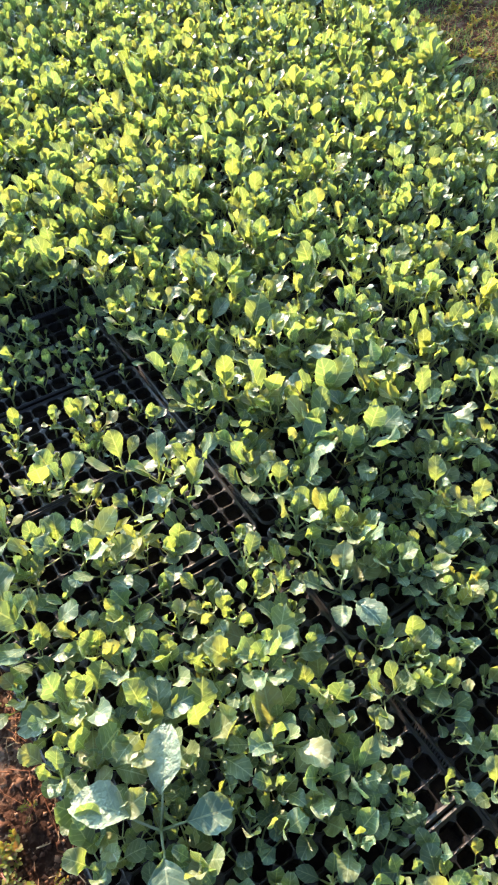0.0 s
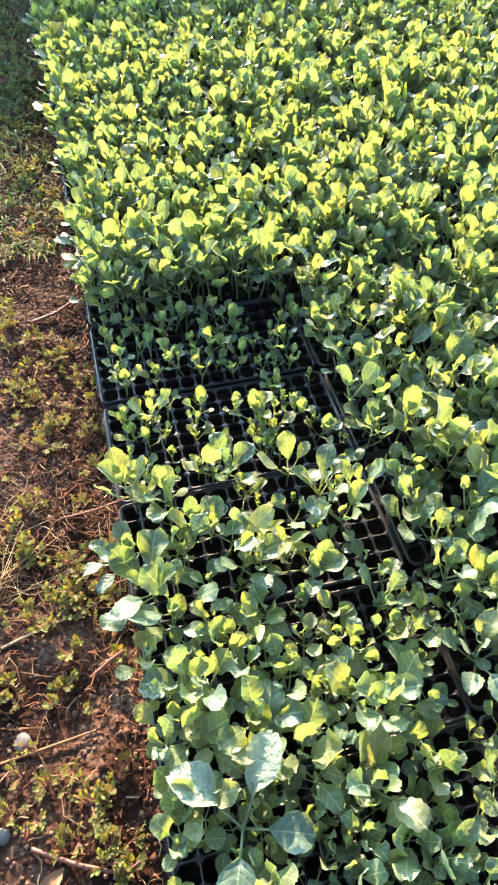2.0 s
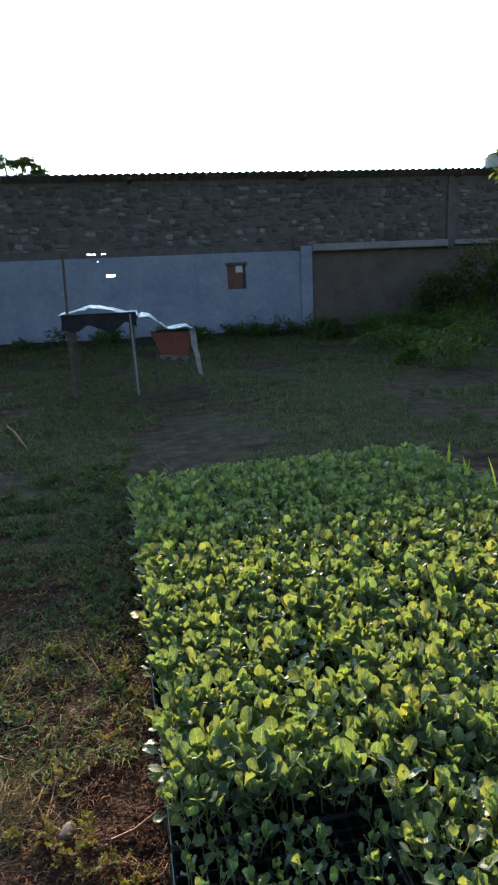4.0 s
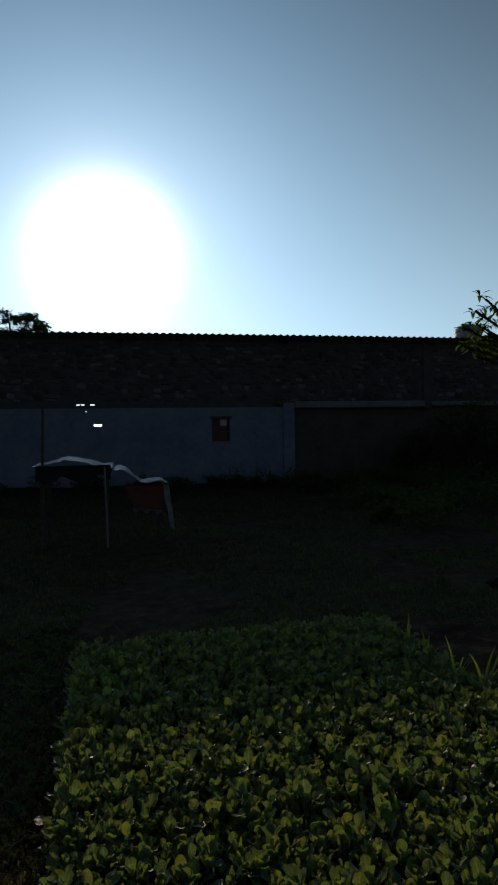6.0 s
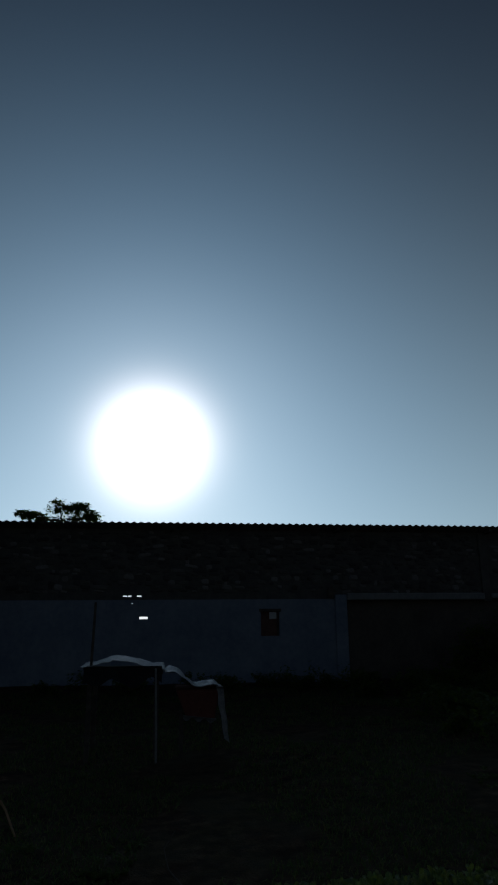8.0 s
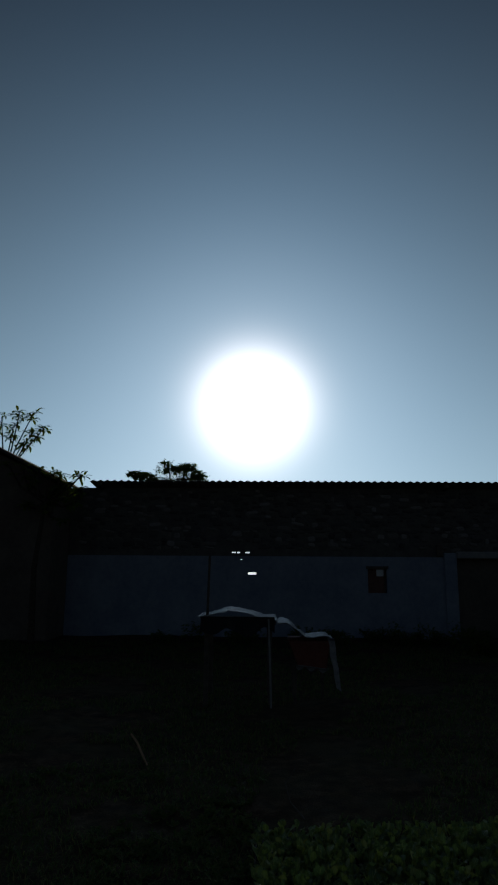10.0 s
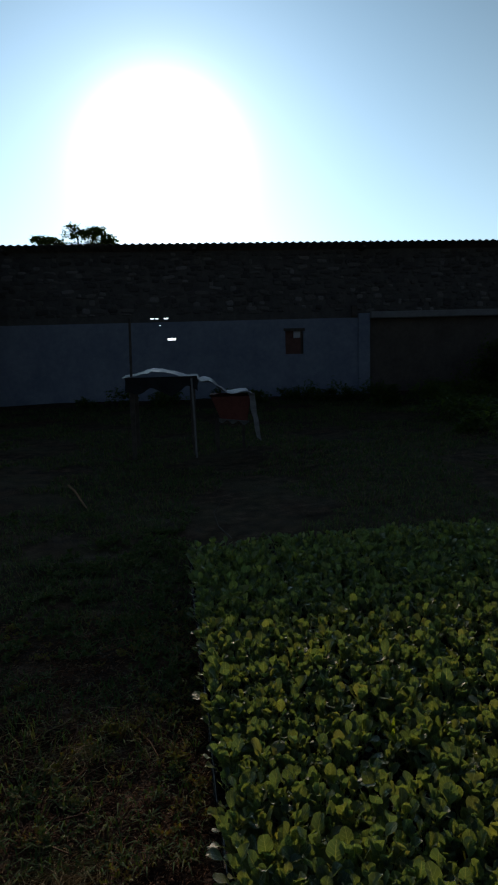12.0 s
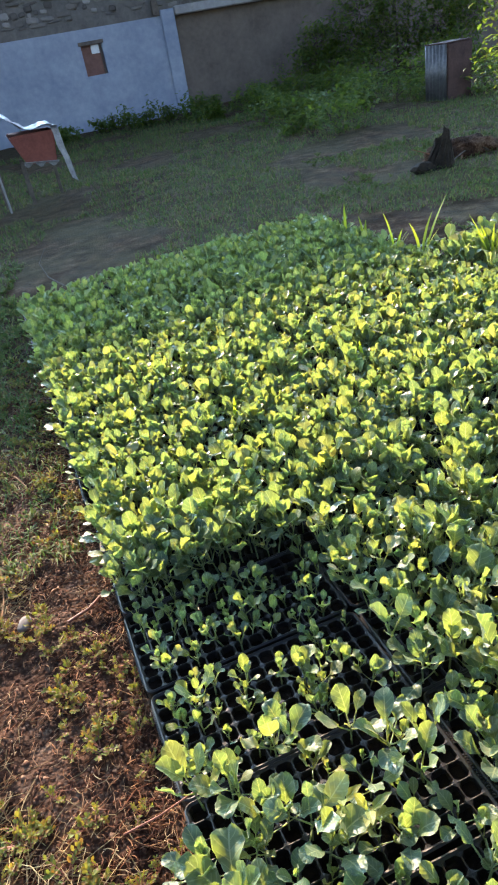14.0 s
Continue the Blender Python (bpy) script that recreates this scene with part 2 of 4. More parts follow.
PAPER = plain("white_board", (0.70, 0.70, 0.70), (0.82, 0.82, 0.81), 6.0, 0.6)
TIMBER = plain("old_timber", (0.07, 0.055, 0.045), (0.17, 0.14, 0.11), 10.0, 0.85)
TILE = plain("dark_roofing", (0.05, 0.045, 0.042), (0.11, 0.10, 0.09), 4.0, 0.85)

# ---- mesh helpers ----


def part(name, bm, material, parent=None, label="", smooth=False):
    """Links a bmesh as one mesh object under a thing or a part."""
    me = bpy.data.meshes.new(name)
    bm.to_mesh(me)
    bm.free()
    me.materials.append(material)
    if smooth:
        me.shade_smooth()
    ob = new(name, me)
    if parent:
        ob.parent = parent
    return tagged(ob, label)


def np_mesh(name, pieces, material, smooth=True):
    """One mesh from pieces (points, quads, uv by corner)."""
    V, Q, U, base = [], [], [], 0
    for v, q, u in pieces:
        V.append(v)
        Q.append(q + base)
        U.append(u)
        base += len(v)
    V, Q, U = np.concatenate(V), np.concatenate(Q), np.concatenate(U)
    me = bpy.data.meshes.new(name)
    me.vertices.add(len(V))
    me.vertices.foreach_set("co", V.astype(np.float32).ravel())
    me.loops.add(Q.size)
    me.loops.foreach_set("vertex_index", Q.astype(np.int32).ravel())
    me.polygons.add(len(Q))
    me.polygons.foreach_set("loop_start", np.arange(0, Q.size, 4, dtype=np.int32))
    me.uv_layers.new(name="UVMap").data.foreach_set("uv", U.astype(np.float32).ravel())
    me.update(calc_edges=True)
    me.polygons.foreach_set("use_smooth", np.full(len(Q), smooth))
    me.materials.append(material)
    return me


def box(bm, x0, x1, y0, y1, z0, z1, bevel=0.0):
    r = bmesh.ops.create_cube(bm, size=1.0)
    for v in r["verts"]:
        v.co = ((x0 + x1) / 2 + v.co.x * (x1 - x0), (y0 + y1) / 2 + v.co.y * (y1 - y0), (z0 + z1) / 2 + v.co.z * (z1 - z0))
    if bevel:
        edges = list({e for v in r["verts"] for e in v.link_edges})
        bmesh.ops.bevel(bm, geom=edges, offset=bevel, segments=1, affect="EDGES")


def tube_np(points, radii, sides=4):
    """A tapered tube along points, as a piece for np_mesh."""
    P = np.array(points, float)
    n = len(P)
    V = []
    for i in range(n):
        d = P[min(i + 1, n - 1)] - P[max(i - 1, 0)]
        d /= np.linalg.norm(d) + 1e-9
        a = np.cross(d, (0.3, 0.9, 0.2) if abs(d[1]) < 0.8 else (1.0, 0.1, 0.2))
        a /= np.linalg.norm(a)
        b = np.cross(d, a)
        for k in range(sides):
            t = 2 * math.pi * k / sides
            V.append(P[i] + radii[i] * (math.cos(t) * a + math.sin(t) * b))
    Q = [(i * sides + k, i * sides + (k + 1) % sides, (i + 1) * sides + (k + 1) % sides, (i + 1) * sides + k) for i in range(n - 1) for k in range(sides)]
    return np.array(V), np.array(Q), np.tile([[0.0, -1.0]] * 4, (len(Q), 1))


def blade_np(L, W, lp, rise, curl, cup, wav, lob, rng, nv=5, nu=4, peak=1.2, pet=0.0016):
    """A leaf that grows from the origin along +y: stalk of length lp, then a blade L by W."""
    y0, z0 = lp * math.cos(rise), lp * math.sin(rise)
    S = np.linspace(0, 1, nv + 1)
    S = 0.3 * S + 0.7 * (1 - np.cos(np.pi * S)) / 2
    th = rise - curl * S
    step = np.append(np.diff(S), 0.0)
    dy, dz = np.cos(th) * L * step, np.sin(th) * L * step
    cy, cz = y0 + np.concatenate([[0], np.cumsum(dy[:-1])]), z0 + np.concatenate([[0], np.cumsum(dz[:-1])])
    c = 0.5 ** (1 / peak)
    if peak > 1.0:                     # rounded, spoon-like
        hw = W / 2 * np.where(S < c, np.sin(np.pi / 2 * np.minimum(S / c, 1)) ** 1.1, np.sqrt(np.clip(1 - (np.maximum(S - c, 0) / (1 - c)) ** 2.1, 0, 1)))
        hw[-1] = W * 0.13
    else:                              # pointed
        hw = np.maximum(np.sin(np.pi * S ** peak), 0.0)
        hw = W / 2 * np.where(S < c, hw ** 0.9, hw ** 0.72)
        hw[-1] = W * 0.05
    hw[0] = max(hw[0], pet)
    U = np.linspace(-1, 1, nu + 1)
    ph = rng.uniform(0, 6.28, 4)
    V = np.zeros((nv + 1, nu + 1, 3))
    for j, u in enumerate(U):
        k = 0 if u < 0 else 1
        edge = 1 + (lob * 0.8 * np.sin(S * (34 if nv > 14 else 26 if nv > 9 else 19) + ph[k]) + 0.4 * lob * np.sin(S * 9 + ph[k + 2])) * abs(u) ** 2
        x = u * hw * edge
        f = np.abs(x) / (W / 2)
        h = cup * (0.3 * f + 0.7 * f * f) * W / 2 + rng.normal(0, 0.009 * W if lob > 0 else 0, nv + 1) + wav * abs(u) ** 1.5 * np.sin(S * 9 + ph[k]) * W / 2
        V[:, j, 0] = x
        tip = S ** 7 * lob * W * 0.7 * math.sin(4.5 * u + ph[0])
        V[:, j, 1] = cy - np.sin(th) * h + np.cos(th) * tip
        V[:, j, 2] = cz + np.cos(th) * h + np.sin(th) * tip
    idx = np.arange((nv + 1) * (nu + 1)).reshape(nv + 1, nu + 1)
    Q = np.stack([idx[:-1, :-1], idx[:-1, 1:], idx[1:, 1:], idx[1:, :-1]], -1).reshape(-1, 4)
    uu, vv = np.meshgrid(U, S)
    UV = np.stack([uu, vv], -1).reshape(-1, 2)
    piece = (V.reshape(-1, 3), Q, UV[Q.ravel()])
    if lp > 0:
        mid = (0, y0 * 0.55, z0 * 0.45)
        s = tube_np([(0, 0, 0), mid, (0, y0 + L * 0.04, z0)], [pet * 1.2, pet, pet * 0.8], 3)
        piece = join_np([piece, s])
    return piece


def join_np(pieces):
    V, Q, U, base = [], [], [], 0
    for v, q, u in pieces:
        V.append(v)
        Q.append(q + base)
        U.append(u)
        base += len(v)
    return np.concatenate(V), np.concatenate(Q), np.concatenate(U)


def turned(piece, az, at=(0, 0, 0), scale=1.0, lean=0.0):
    """The piece turned about z by az, leant about x first, scaled and moved."""
    v, q, u = piece
    c, s = math.cos(lean), math.sin(lean)
    m1 = np.array([[1, 0, 0], [0, c, -s], [0, s, c]])
    c, s = math.cos(az), math.sin(az)
    m2 = np.array([[c, -s, 0], [s, c, 0], [0, 0, 1]])
    return v @ (m2 @ m1).T * scale + np.array(at), q, u


# ---- ground ----


def ground_height(x, y):
    n = noise.fractal(Vector((x * 3.1, y * 3.1, 0)), 0.9, 2.0, 5)
    fine = noise.noise(Vector((x * 21, y * 21, 4))) * 0.008 + noise.noise(Vector((x * 9, y * 9, 6))) * 0.007
    near = max(0.0, min(1.0, 1.3 - max(abs(x + 0.7) - 0.7, 0) * 0.5 - max(abs(y - 1) - 2, 0) * 0.2))
    rough = 0.016 * n + fine * near * 0.9
    inside = -0.09 < x < 2.45 and -1.3 < y < 4.3
    far = (0.05 * noise.noise(Vector((x * 0.35, y * 0.35, 9))) + 0.022 * noise.noise(Vector((x * 1.3, y * 1.6, 3)))) * max(0.0, min(1.0, (y - 4.6) * 0.25)) * (1 if y < 40 else 0)
    return -0.012 if inside else rough - 0.004 + far


def spread(lo, hi, step, reach):
    """Even steps from lo to hi, then growing ones out to +-reach."""
    a = list(np.arange(lo, hi + step / 2, step))
    d, p = step, lo
    left = []
    while p > -reach:
        d *= 1.22
        p -= d
        left.append(p)
    d, p = step, hi
    right = []
    while p < reach:
        d *= 1.10 if p < 30 else 1.3
        p += d
        right.append(p)
    return left[::-1] + a + right


gx, gy = spread(-1.9, 0.1, 0.02, 1500), spread(-1.2, 3.4, 0.025, 1500)
gz = [[ground_height(x, y) for x in gx] for y in gy]
gv = np.array([(x, y, gz[j][i]) for j, y in enumerate(gy) for i, x in enumerate(gx)])
gi = np.arange(len(gx) * len(gy)).reshape(len(gy), len(gx))
gq = np.stack([gi[:-1, :-1], gi[:-1, 1:], gi[1:, 1:], gi[1:, :-1]], -1).reshape(-1, 4)
ground = new("ground", np_mesh("ground", [(gv, gq, np.zeros((gq.size, 2)))], SOIL))
tagged(ground, "brown bare soil turning to rough grass, trodden beside trays", "ground", kind="structure")

# ---- the bed of trays ----
TY, TZ = 0.29, 0.06                    # pitch along the bed, rim height
COL_X, ROW0, ROWS = (0.0, 0.552, 1.112, 1.69), -4, 18


def tray_mesh():
    """A 7 by 14 plug tray: rim, webs with star-shaped crossings, tapered cells, ribbed skirt."""
    w, d, nx, ny = 0.548, 0.2855, 14, 7
    rim = 0.0075
    px, py = (w - 2 * rim) / nx, (d - 2 * rim) / ny
    bm = bmesh.new()

    def quad(*pts):
        bm.faces.new([bm.verts.new(p) for p in pts])

    def ring(cx, cy, hx, hy, z, cut):
        return [(cx - hx + cut, cy - hy, z), (cx + hx - cut, cy - hy, z), (cx + hx, cy - hy + cut, z), (cx + hx, cy + hy - cut, z),
                (cx + hx - cut, cy + hy, z), (cx - hx + cut, cy + hy, z), (cx - hx, cy + hy - cut, z), (cx - hx, cy - hy + cut, z)]
    for i in range(nx):
        for j in range(ny):
            cx, cy = rim + (i + 0.5) * px, rim + (j + 0.5) * py
            outer = [(cx - px / 2, cy - py / 2, TZ), (cx + px / 2, cy - py / 2, TZ), (cx + px / 2, cy + py / 2, TZ), (cx - px / 2, cy + py / 2, TZ)]
            top = [bm.verts.new(p) for p in ring(cx, cy, px / 2 - 0.0014, py / 2 - 0.0014, TZ - 0.001, 0.007)]
            low = [bm.verts.new(p) for p in ring(cx, cy, px / 2 - 0.010, py / 2 - 0.010, 0.006, 0.006)]
            o = [bm.verts.new(p) for p in outer]
            for k in range(8):
                bm.faces.new((top[k], top[(k + 1) % 8], low[(k + 1) % 8], low[k]))
            for a, b, c in ((0, 0, 1), (1, 2, 3), (2, 4, 5), (3, 6, 7)):
                bm.faces.new((o[a], o[(a + 1) % 4], top[c], top[b]))
            for a, b, c in ((1, 1, 2), (2, 3, 4), (3, 5, 6), (0, 7, 0)):
                bm.faces.new((o[a], top[c], top[b]))
    # rim with rounded corners, and the skirt below it
    def outline(g, z, r=0.02):
        pts = []
        for cx, cy, a0 in ((w - r, r, -90), (w - r, d - r, 0), (r, d - r, 90), (r, r, 180)):
            for k in range(5):
                a = radians(a0 + k * 22.5)
                pts.append((cx + (r + g) * math.cos(a), cy + (r + g) * math.sin(a), z))
        return pts
    inner = [(min(max(p[0], rim), w - rim), min(max(p[1], rim), d - rim), TZ) for p in outline(-0.008, TZ)]
    loops = [[bm.verts.new(p) for p in ps] for ps in (inner, outline(-0.004, TZ + 0.003), outline(0.0, TZ), outline(0.0, TZ - 0.012), outline(-0.003, 0.0))]
    for a, b in zip(loops, loops[1:]):
        for k in range(20):
            bm.faces.new((a[k], a[(k + 1) % 20], b[(k + 1) % 20], b[k]))
    # fine upright ribs on the two short sides
    for x0, x1 in ((-0.0035, 0.001), (w - 0.001, w + 0.0035)):
        for k in range(38):
            y = 0.028 + k * 0.006
            if 17 <= k <= 20:
                continue
            box(bm, x0, x1, y, y + 0.003, 0.018, TZ + 0.0015)
    bmesh.ops.remove_doubles(bm, verts=bm.verts, dist=2e-4)
    bmesh.ops.recalc_face_normals(bm, faces=bm.faces)
    me = bpy.data.meshes.new("tray_body")
    bm.to_mesh(me)
    bm.free()
    me.materials.append(PLASTIC)
    return me


def plugs_mesh():
    """The growing medium in the cells of one tray, sunk a little under the rim."""
    rng = np.random.default_rng(5)
    xs, ys = np.linspace(0.012, 0.535, 57), np.linspace(0.012, 0.271, 29)
    lift = rng.uniform(-0.024, -0.010, (7, 14))
    V = np.array([(x, y, TZ + lift[min(int(j / 4), 6), min(int(i / 4), 13)] + rng.uniform(-0.002, 0.002)) for j, y in enumerate(ys) for i, x in enumerate(xs)])
    idx = np.arange(57 * 29).reshape(29, 57)
    Q = np.stack([idx[:-1, :-1], idx[:-1, 1:], idx[1:, 1:], idx[1:, :-1]], -1).reshape(-1, 4)
    pieces = [(V, Q, np.zeros((Q.size, 2)))]
    return np_mesh("growing_medium", pieces, PEAT)


tray = tagged(new("seedling_tray"), "black plastic plug tray with ribbed rim, lying on soil", "tray", "seedling trays of the bed")
for nm, me in (("tray_body", tray_mesh()), ("growing_medium", plugs_mesh())):
    new(nm, me).parent = tray
rng_t = random.Random(3)


def drift(r):
    """The bed bends a little aside behind its thin trays."""
    return -0.05 * max(0.0, min(1.0, (r - 3) / 9))


trays = [(c, r) for r in range(ROW0, ROW0 + ROWS) for c in range(len(COL_X))]
for c, r in trays:
    m = pose(COL_X[c] + drift(r) + rng_t.uniform(-0.004, 0.004), r * TY + 0.007 + rng_t.uniform(-0.003, 0.003), 0, 0, 0, rng_t.uniform(-0.4, 0.4))
    if (c, r) == trays[0]:
        tray.matrix_basis = m
    else:
        copy_thing(tray, m)

# ---- seedlings ----


def seedling(kind, rng, nv, nu):
    """Stem and leaves of one plant, as pieces round the origin."""
    wide = (0.56, 0.82)
    if kind == "small":
        h, n, L, pet, up, wide = rng.uniform(0.028, 0.048), rng.integers(4, 7), rng.uniform(0.027, 0.036), (0.016, 0.03), (48, 88), (0.5, 0.72)
    elif kind == "spoon":
        h, n, L, pet, up, wide = rng.uniform(0.03, 0.055), rng.integers(5, 9), rng.uniform(0.042, 0.058), (0.02, 0.042), (32, 86), (0.52, 0.74)
    elif kind == "large":
        h, n, L, pet, up = rng.uniform(0.04, 0.08), rng.integers(5, 8), rng.uniform(0.044, 0.060), (0.025, 0.05), (25, 88)
    else:
        h, n, L, pet, up = rng.uniform(0.05, 0.085), rng.integers(4, 8), rng.uniform(0.037, 0.050), (0.02, 0.045), (38, 92)
    sway = rng.normal(0, h * 0.12, 2)
    pts = [(0, 0, -0.012), (sway[0] * 0.3, sway[1] * 0.3, h * 0.5), (sway[0], sway[1], h)]
    thick = 0.0026 if kind == "large" else 0.0018
    stem = tube_np(pts, [thick * 1.3, thick, thick * 0.7], 5 if nv > 4 else 3)
    leaves, az = [], rng.uniform(0, 6.28)
    for i in range(n):
        f = (i + 0.6) / n
        size = L * (0.66 + 0.48 * math.sin(math.pi * min(1, 0.25 + 0.6 * f))) * rng.uniform(0.65, 1.1)
        if i == n - 1:
            size *= 0.7
        rise = radians(np.interp(f, (0, 1), up) + rng.normal(0, 10))
        lf = blade_np(size, size * rng.uniform(*wide), rng.uniform(*pet) * (1.15 - 0.4 * f), rise, rng.uniform(-0.3, 0.95), rng.uniform(-0.1, 0.65),
                      rng.uniform(0.08, 0.36), (0.02 if kind == "small" else rng.uniform(0.06, 0.10) if kind == "large" else rng.uniform(0.03, 0.06)), rng, nv, nu, rng.uniform(1.1, 1.6), 0.0022 if kind == "large" else 0.0015)
        at = (sway[0] * f, sway[1] * f, h * (0.45 + 0.55 * f))
        leaves.append(turned(lf, az, at))
        az += 2.4 + rng.normal(0, 0.25)
    return stem, leaves


HERO_GAP = [(0.096, 0.263), (0.039, 0.276), (0.212, 0.302), (0.247, 0.316), (0.374, 0.415), (0.371, 0.271), (0.428, 0.204), (0.345, 0.442),
            (0.476, 0.373), (0.495, 0.172), (0.214, 0.491), (0.109, 0.498), (0.117, 0.229), (0.118, 0.139), (0.176, 0.165), (0.209, 0.13),
            (0.263, 0.064), (0.221, 0.081), (0.046, 0.056), (0.092, 0.012), (0.307, 0.053), (0.362, 0.039), (0.145, 0.05), (0.022, 0.131),
            (0.454, 0.131), (0.453, 0.023)]
HERO_BIG = [(0.054, -0.30), (0.12, -0.265), (0.035, -0.215), (0.165, -0.215), (0.22, -0.29), (0.054, -0.136), (0.102, -0.148), (0.245, -0.154), (0.34, -0.22), (0.427, -0.243),
            (0.324, -0.348), (0.447, -0.344), (0.61, 0.026), (0.64, -0.056), (0.66, -0.148)]

rng_p = np.random.default_rng(11)
plots = []                            # x, y, kind, size, whether a thing of its own
for x, y in HERO_GAP:
    plots.append((x, y, "spoon", 0.8 if y > 0.35 else 1.15, True))
for x, y in HERO_BIG:
    plots.append((x, y, "large", 1.05, True))
for _ in range(44):
    plots.append((rng_p.uniform(0.03, 0.52), rng_p.uniform(0.31, 0.56), "small", rng_p.uniform(0.75, 1.05), True))
for _ in range(18):
    plots.append((rng_p.uniform(0.03, 0.5), rng_p.uniform(0.02, 0.27), "spoon" if rng_p.random() < 0.4 else "small", rng_p.uniform(0.55, 0.85), True))
for _ in range(230):                   # taller growth along the far side, its edge slanting outwards
    x, y, size = rng_p.uniform(2.24, 2.76), rng_p.uniform(0.9, 2.8), rng_p.uniform(1.0, 1.5)
    if x < 2.2 + 0.45 * (y - 0.95):
        plots.append((x, y, "large", size, False))
for c, r in trays:
    y_lo, x_lo = r * TY + 0.007, COL_X[c] + drift(r)
    for i in range(14):
        for j in range(7):
            x, y = x_lo + 0.009 + (i + 0.5) * 0.0378, y_lo + 0.009 + (j + 0.5) * 0.0379
            if y > 3.90 + 0.06 * c:
                continue
            x, y = x + rng_p.normal(0, 0.004), y + rng_p.normal(0, 0.004)
            roll = rng_p.random()
            single = False
            if c == 0 and r in (0, 1):          # thin trays: only the plants set above
                continue
            if c == 0 and r == 2:
                keep, kind, size, single = 0.55, "small", rng_p.uniform(0.9, 1.3), True
            elif r <= -1 and c <= 1:
                keep, kind, size, single = (0.5 if r == -1 else 0.8, 0.72)[c], ("large" if rng_p.random() < 0.3 else "spoon" if rng_p.random() < 0.25 else "medium"), rng_p.uniform(0.65, 1.02), r >= -1
            elif r <= 1:
                keep, kind, size = 0.58, ("large" if rng_p.random() < 0.35 else "spoon" if rng_p.random() < 0.5 else "medium"), rng_p.uniform(0.85, 1.3)
                single = c == 1 and r == 0
            else:
                front = c == 0 and r == 3          # the tall row that shades the small seedlings
                keep, kind, size = (0.95 if front else 0.78), ("large" if rng_p.random() < 0.04 else "spoon" if rng_p.random() < 0.2 else "medium"), rng_p.uniform(1.0, 1.35) if front else rng_p.uniform(0.84, 1.26)
            if roll < keep:
                plots.append((x, y, kind, size, single))

singles = [p for p in plots if p[4]]
others = [p for p in plots if not p[4]]
VARIANTS = {"small": 6, "spoon": 8, "medium": 12, "large": 8}
NOTE = {"small": "small green cabbage seedling with narrow leaves in tray cell",
        "spoon": "sparse green cabbage seedling with spoon-shaped leaves in tray cell",
        "medium": "green cabbage seedling with rounded leaves in tray cell",
        "large": "large-leaved green cabbage seedling with wavy leaf edges in tray"}
masters = {}
rng_s = np.random.default_rng(21)
for kind, count in VARIANTS.items():
    for k in range(count):
        stem, leaves = seedling(kind, rng_s, 20, 6)
        root = tagged(new("cabbage_seedling"), NOTE[kind], "seedling", "cabbage seedlings in the trays")
        new("stem", np_mesh("stem", [stem], STEM)).parent = root
        for q, lf in enumerate(leaves):
            old = q == 0 and k % 6 == 1
            new("leaf", np_mesh("leaf", [lf], YOUNG if old else LEAF)).parent = root
        masters[kind, k] = [root, False]
for i, (x, y, kind, size, _) in enumerate(singles):
    entry = masters[kind, int(rng_s.integers(VARIANTS[kind]))]
    if i < sum(VARIANTS.values()):
        unused = [e for (kd, _k), e in masters.items() if kd == kind and not e[1]]
        entry = unused[0] if unused else entry
    m = pose(x, y, TZ - 0.012, rng_s.normal(0, 6), rng_s.normal(0, 6), rng_s.uniform(0, 360)) @ Matrix.Scale(size, 4)
    if entry[1]:
        copy_thing(entry[0], m)
    else:
        entry[0].matrix_basis = m
        entry[1] = True

# plants with pale leaves: waxy bloom, and sun glint painted into the colour
for x, y, z, parts_ in ((0.60, 0.83, 0.17, ((0.075, 0.04, 0.02, 0.25, 0.3, -70), (0.055, 0.045, 0.03, 1.1, 0.4, 60), (0.05, 0.04, 0.03, 1.0, 0.5, 190))),
                        (0.012, 0.14, 0.085, ((0.05, 0.036, 0.05, 0.15, 0.9, 92), (0.048, 0.034, 0.04, -0.05, 0.8, 125), (0.045, 0.03, 0.045, 0.5, 0.5, 60), (0.04, 0.03, 0.03, 1.2, 0.4, 200))),
                        (0.115, -0.36, 0.125, ((0.095, 0.062, 0.05, 0.95, 0.5, -50), (0.09, 0.066, 0.05, 0.85, 0.8, 55), (0.07, 0.06, 0.04, 0.35, 0.6, 160), (0.07, 0.055, 0.04, 0.3, 0.6, -110)))):
    root = tagged(new("cabbage_seedling"), "cabbage seedling with pale waxy broad leaves, sun glint in their colour", "seedling", "cabbage seedlings in the trays")
    new("stem", np_mesh("stem", [tube_np([(0, 0, TZ - 0.02 - z), (0.003, 0, (TZ - z) / 2), (0, 0, 0)], [0.003, 0.0026, 0.002], 5)], STEM)).parent = root
    for i, (L, W, lp, rise, curl, az) in enumerate(parts_):
        lf = blade_np(L, W, lp, rise, curl, 0.25, 0.15, 0.05, rng_s, 18, 6, 1.15, 0.0024)
        new("leaf", np_mesh("leaf", [turned(turned(lf, radians(az)), 0.0, lean=-0.45 if i < 2 else 0.0)], PALE_LEAF if i < 2 - (z > 0.15) else LEAF)).parent = root
    root.location = (x, y, z)

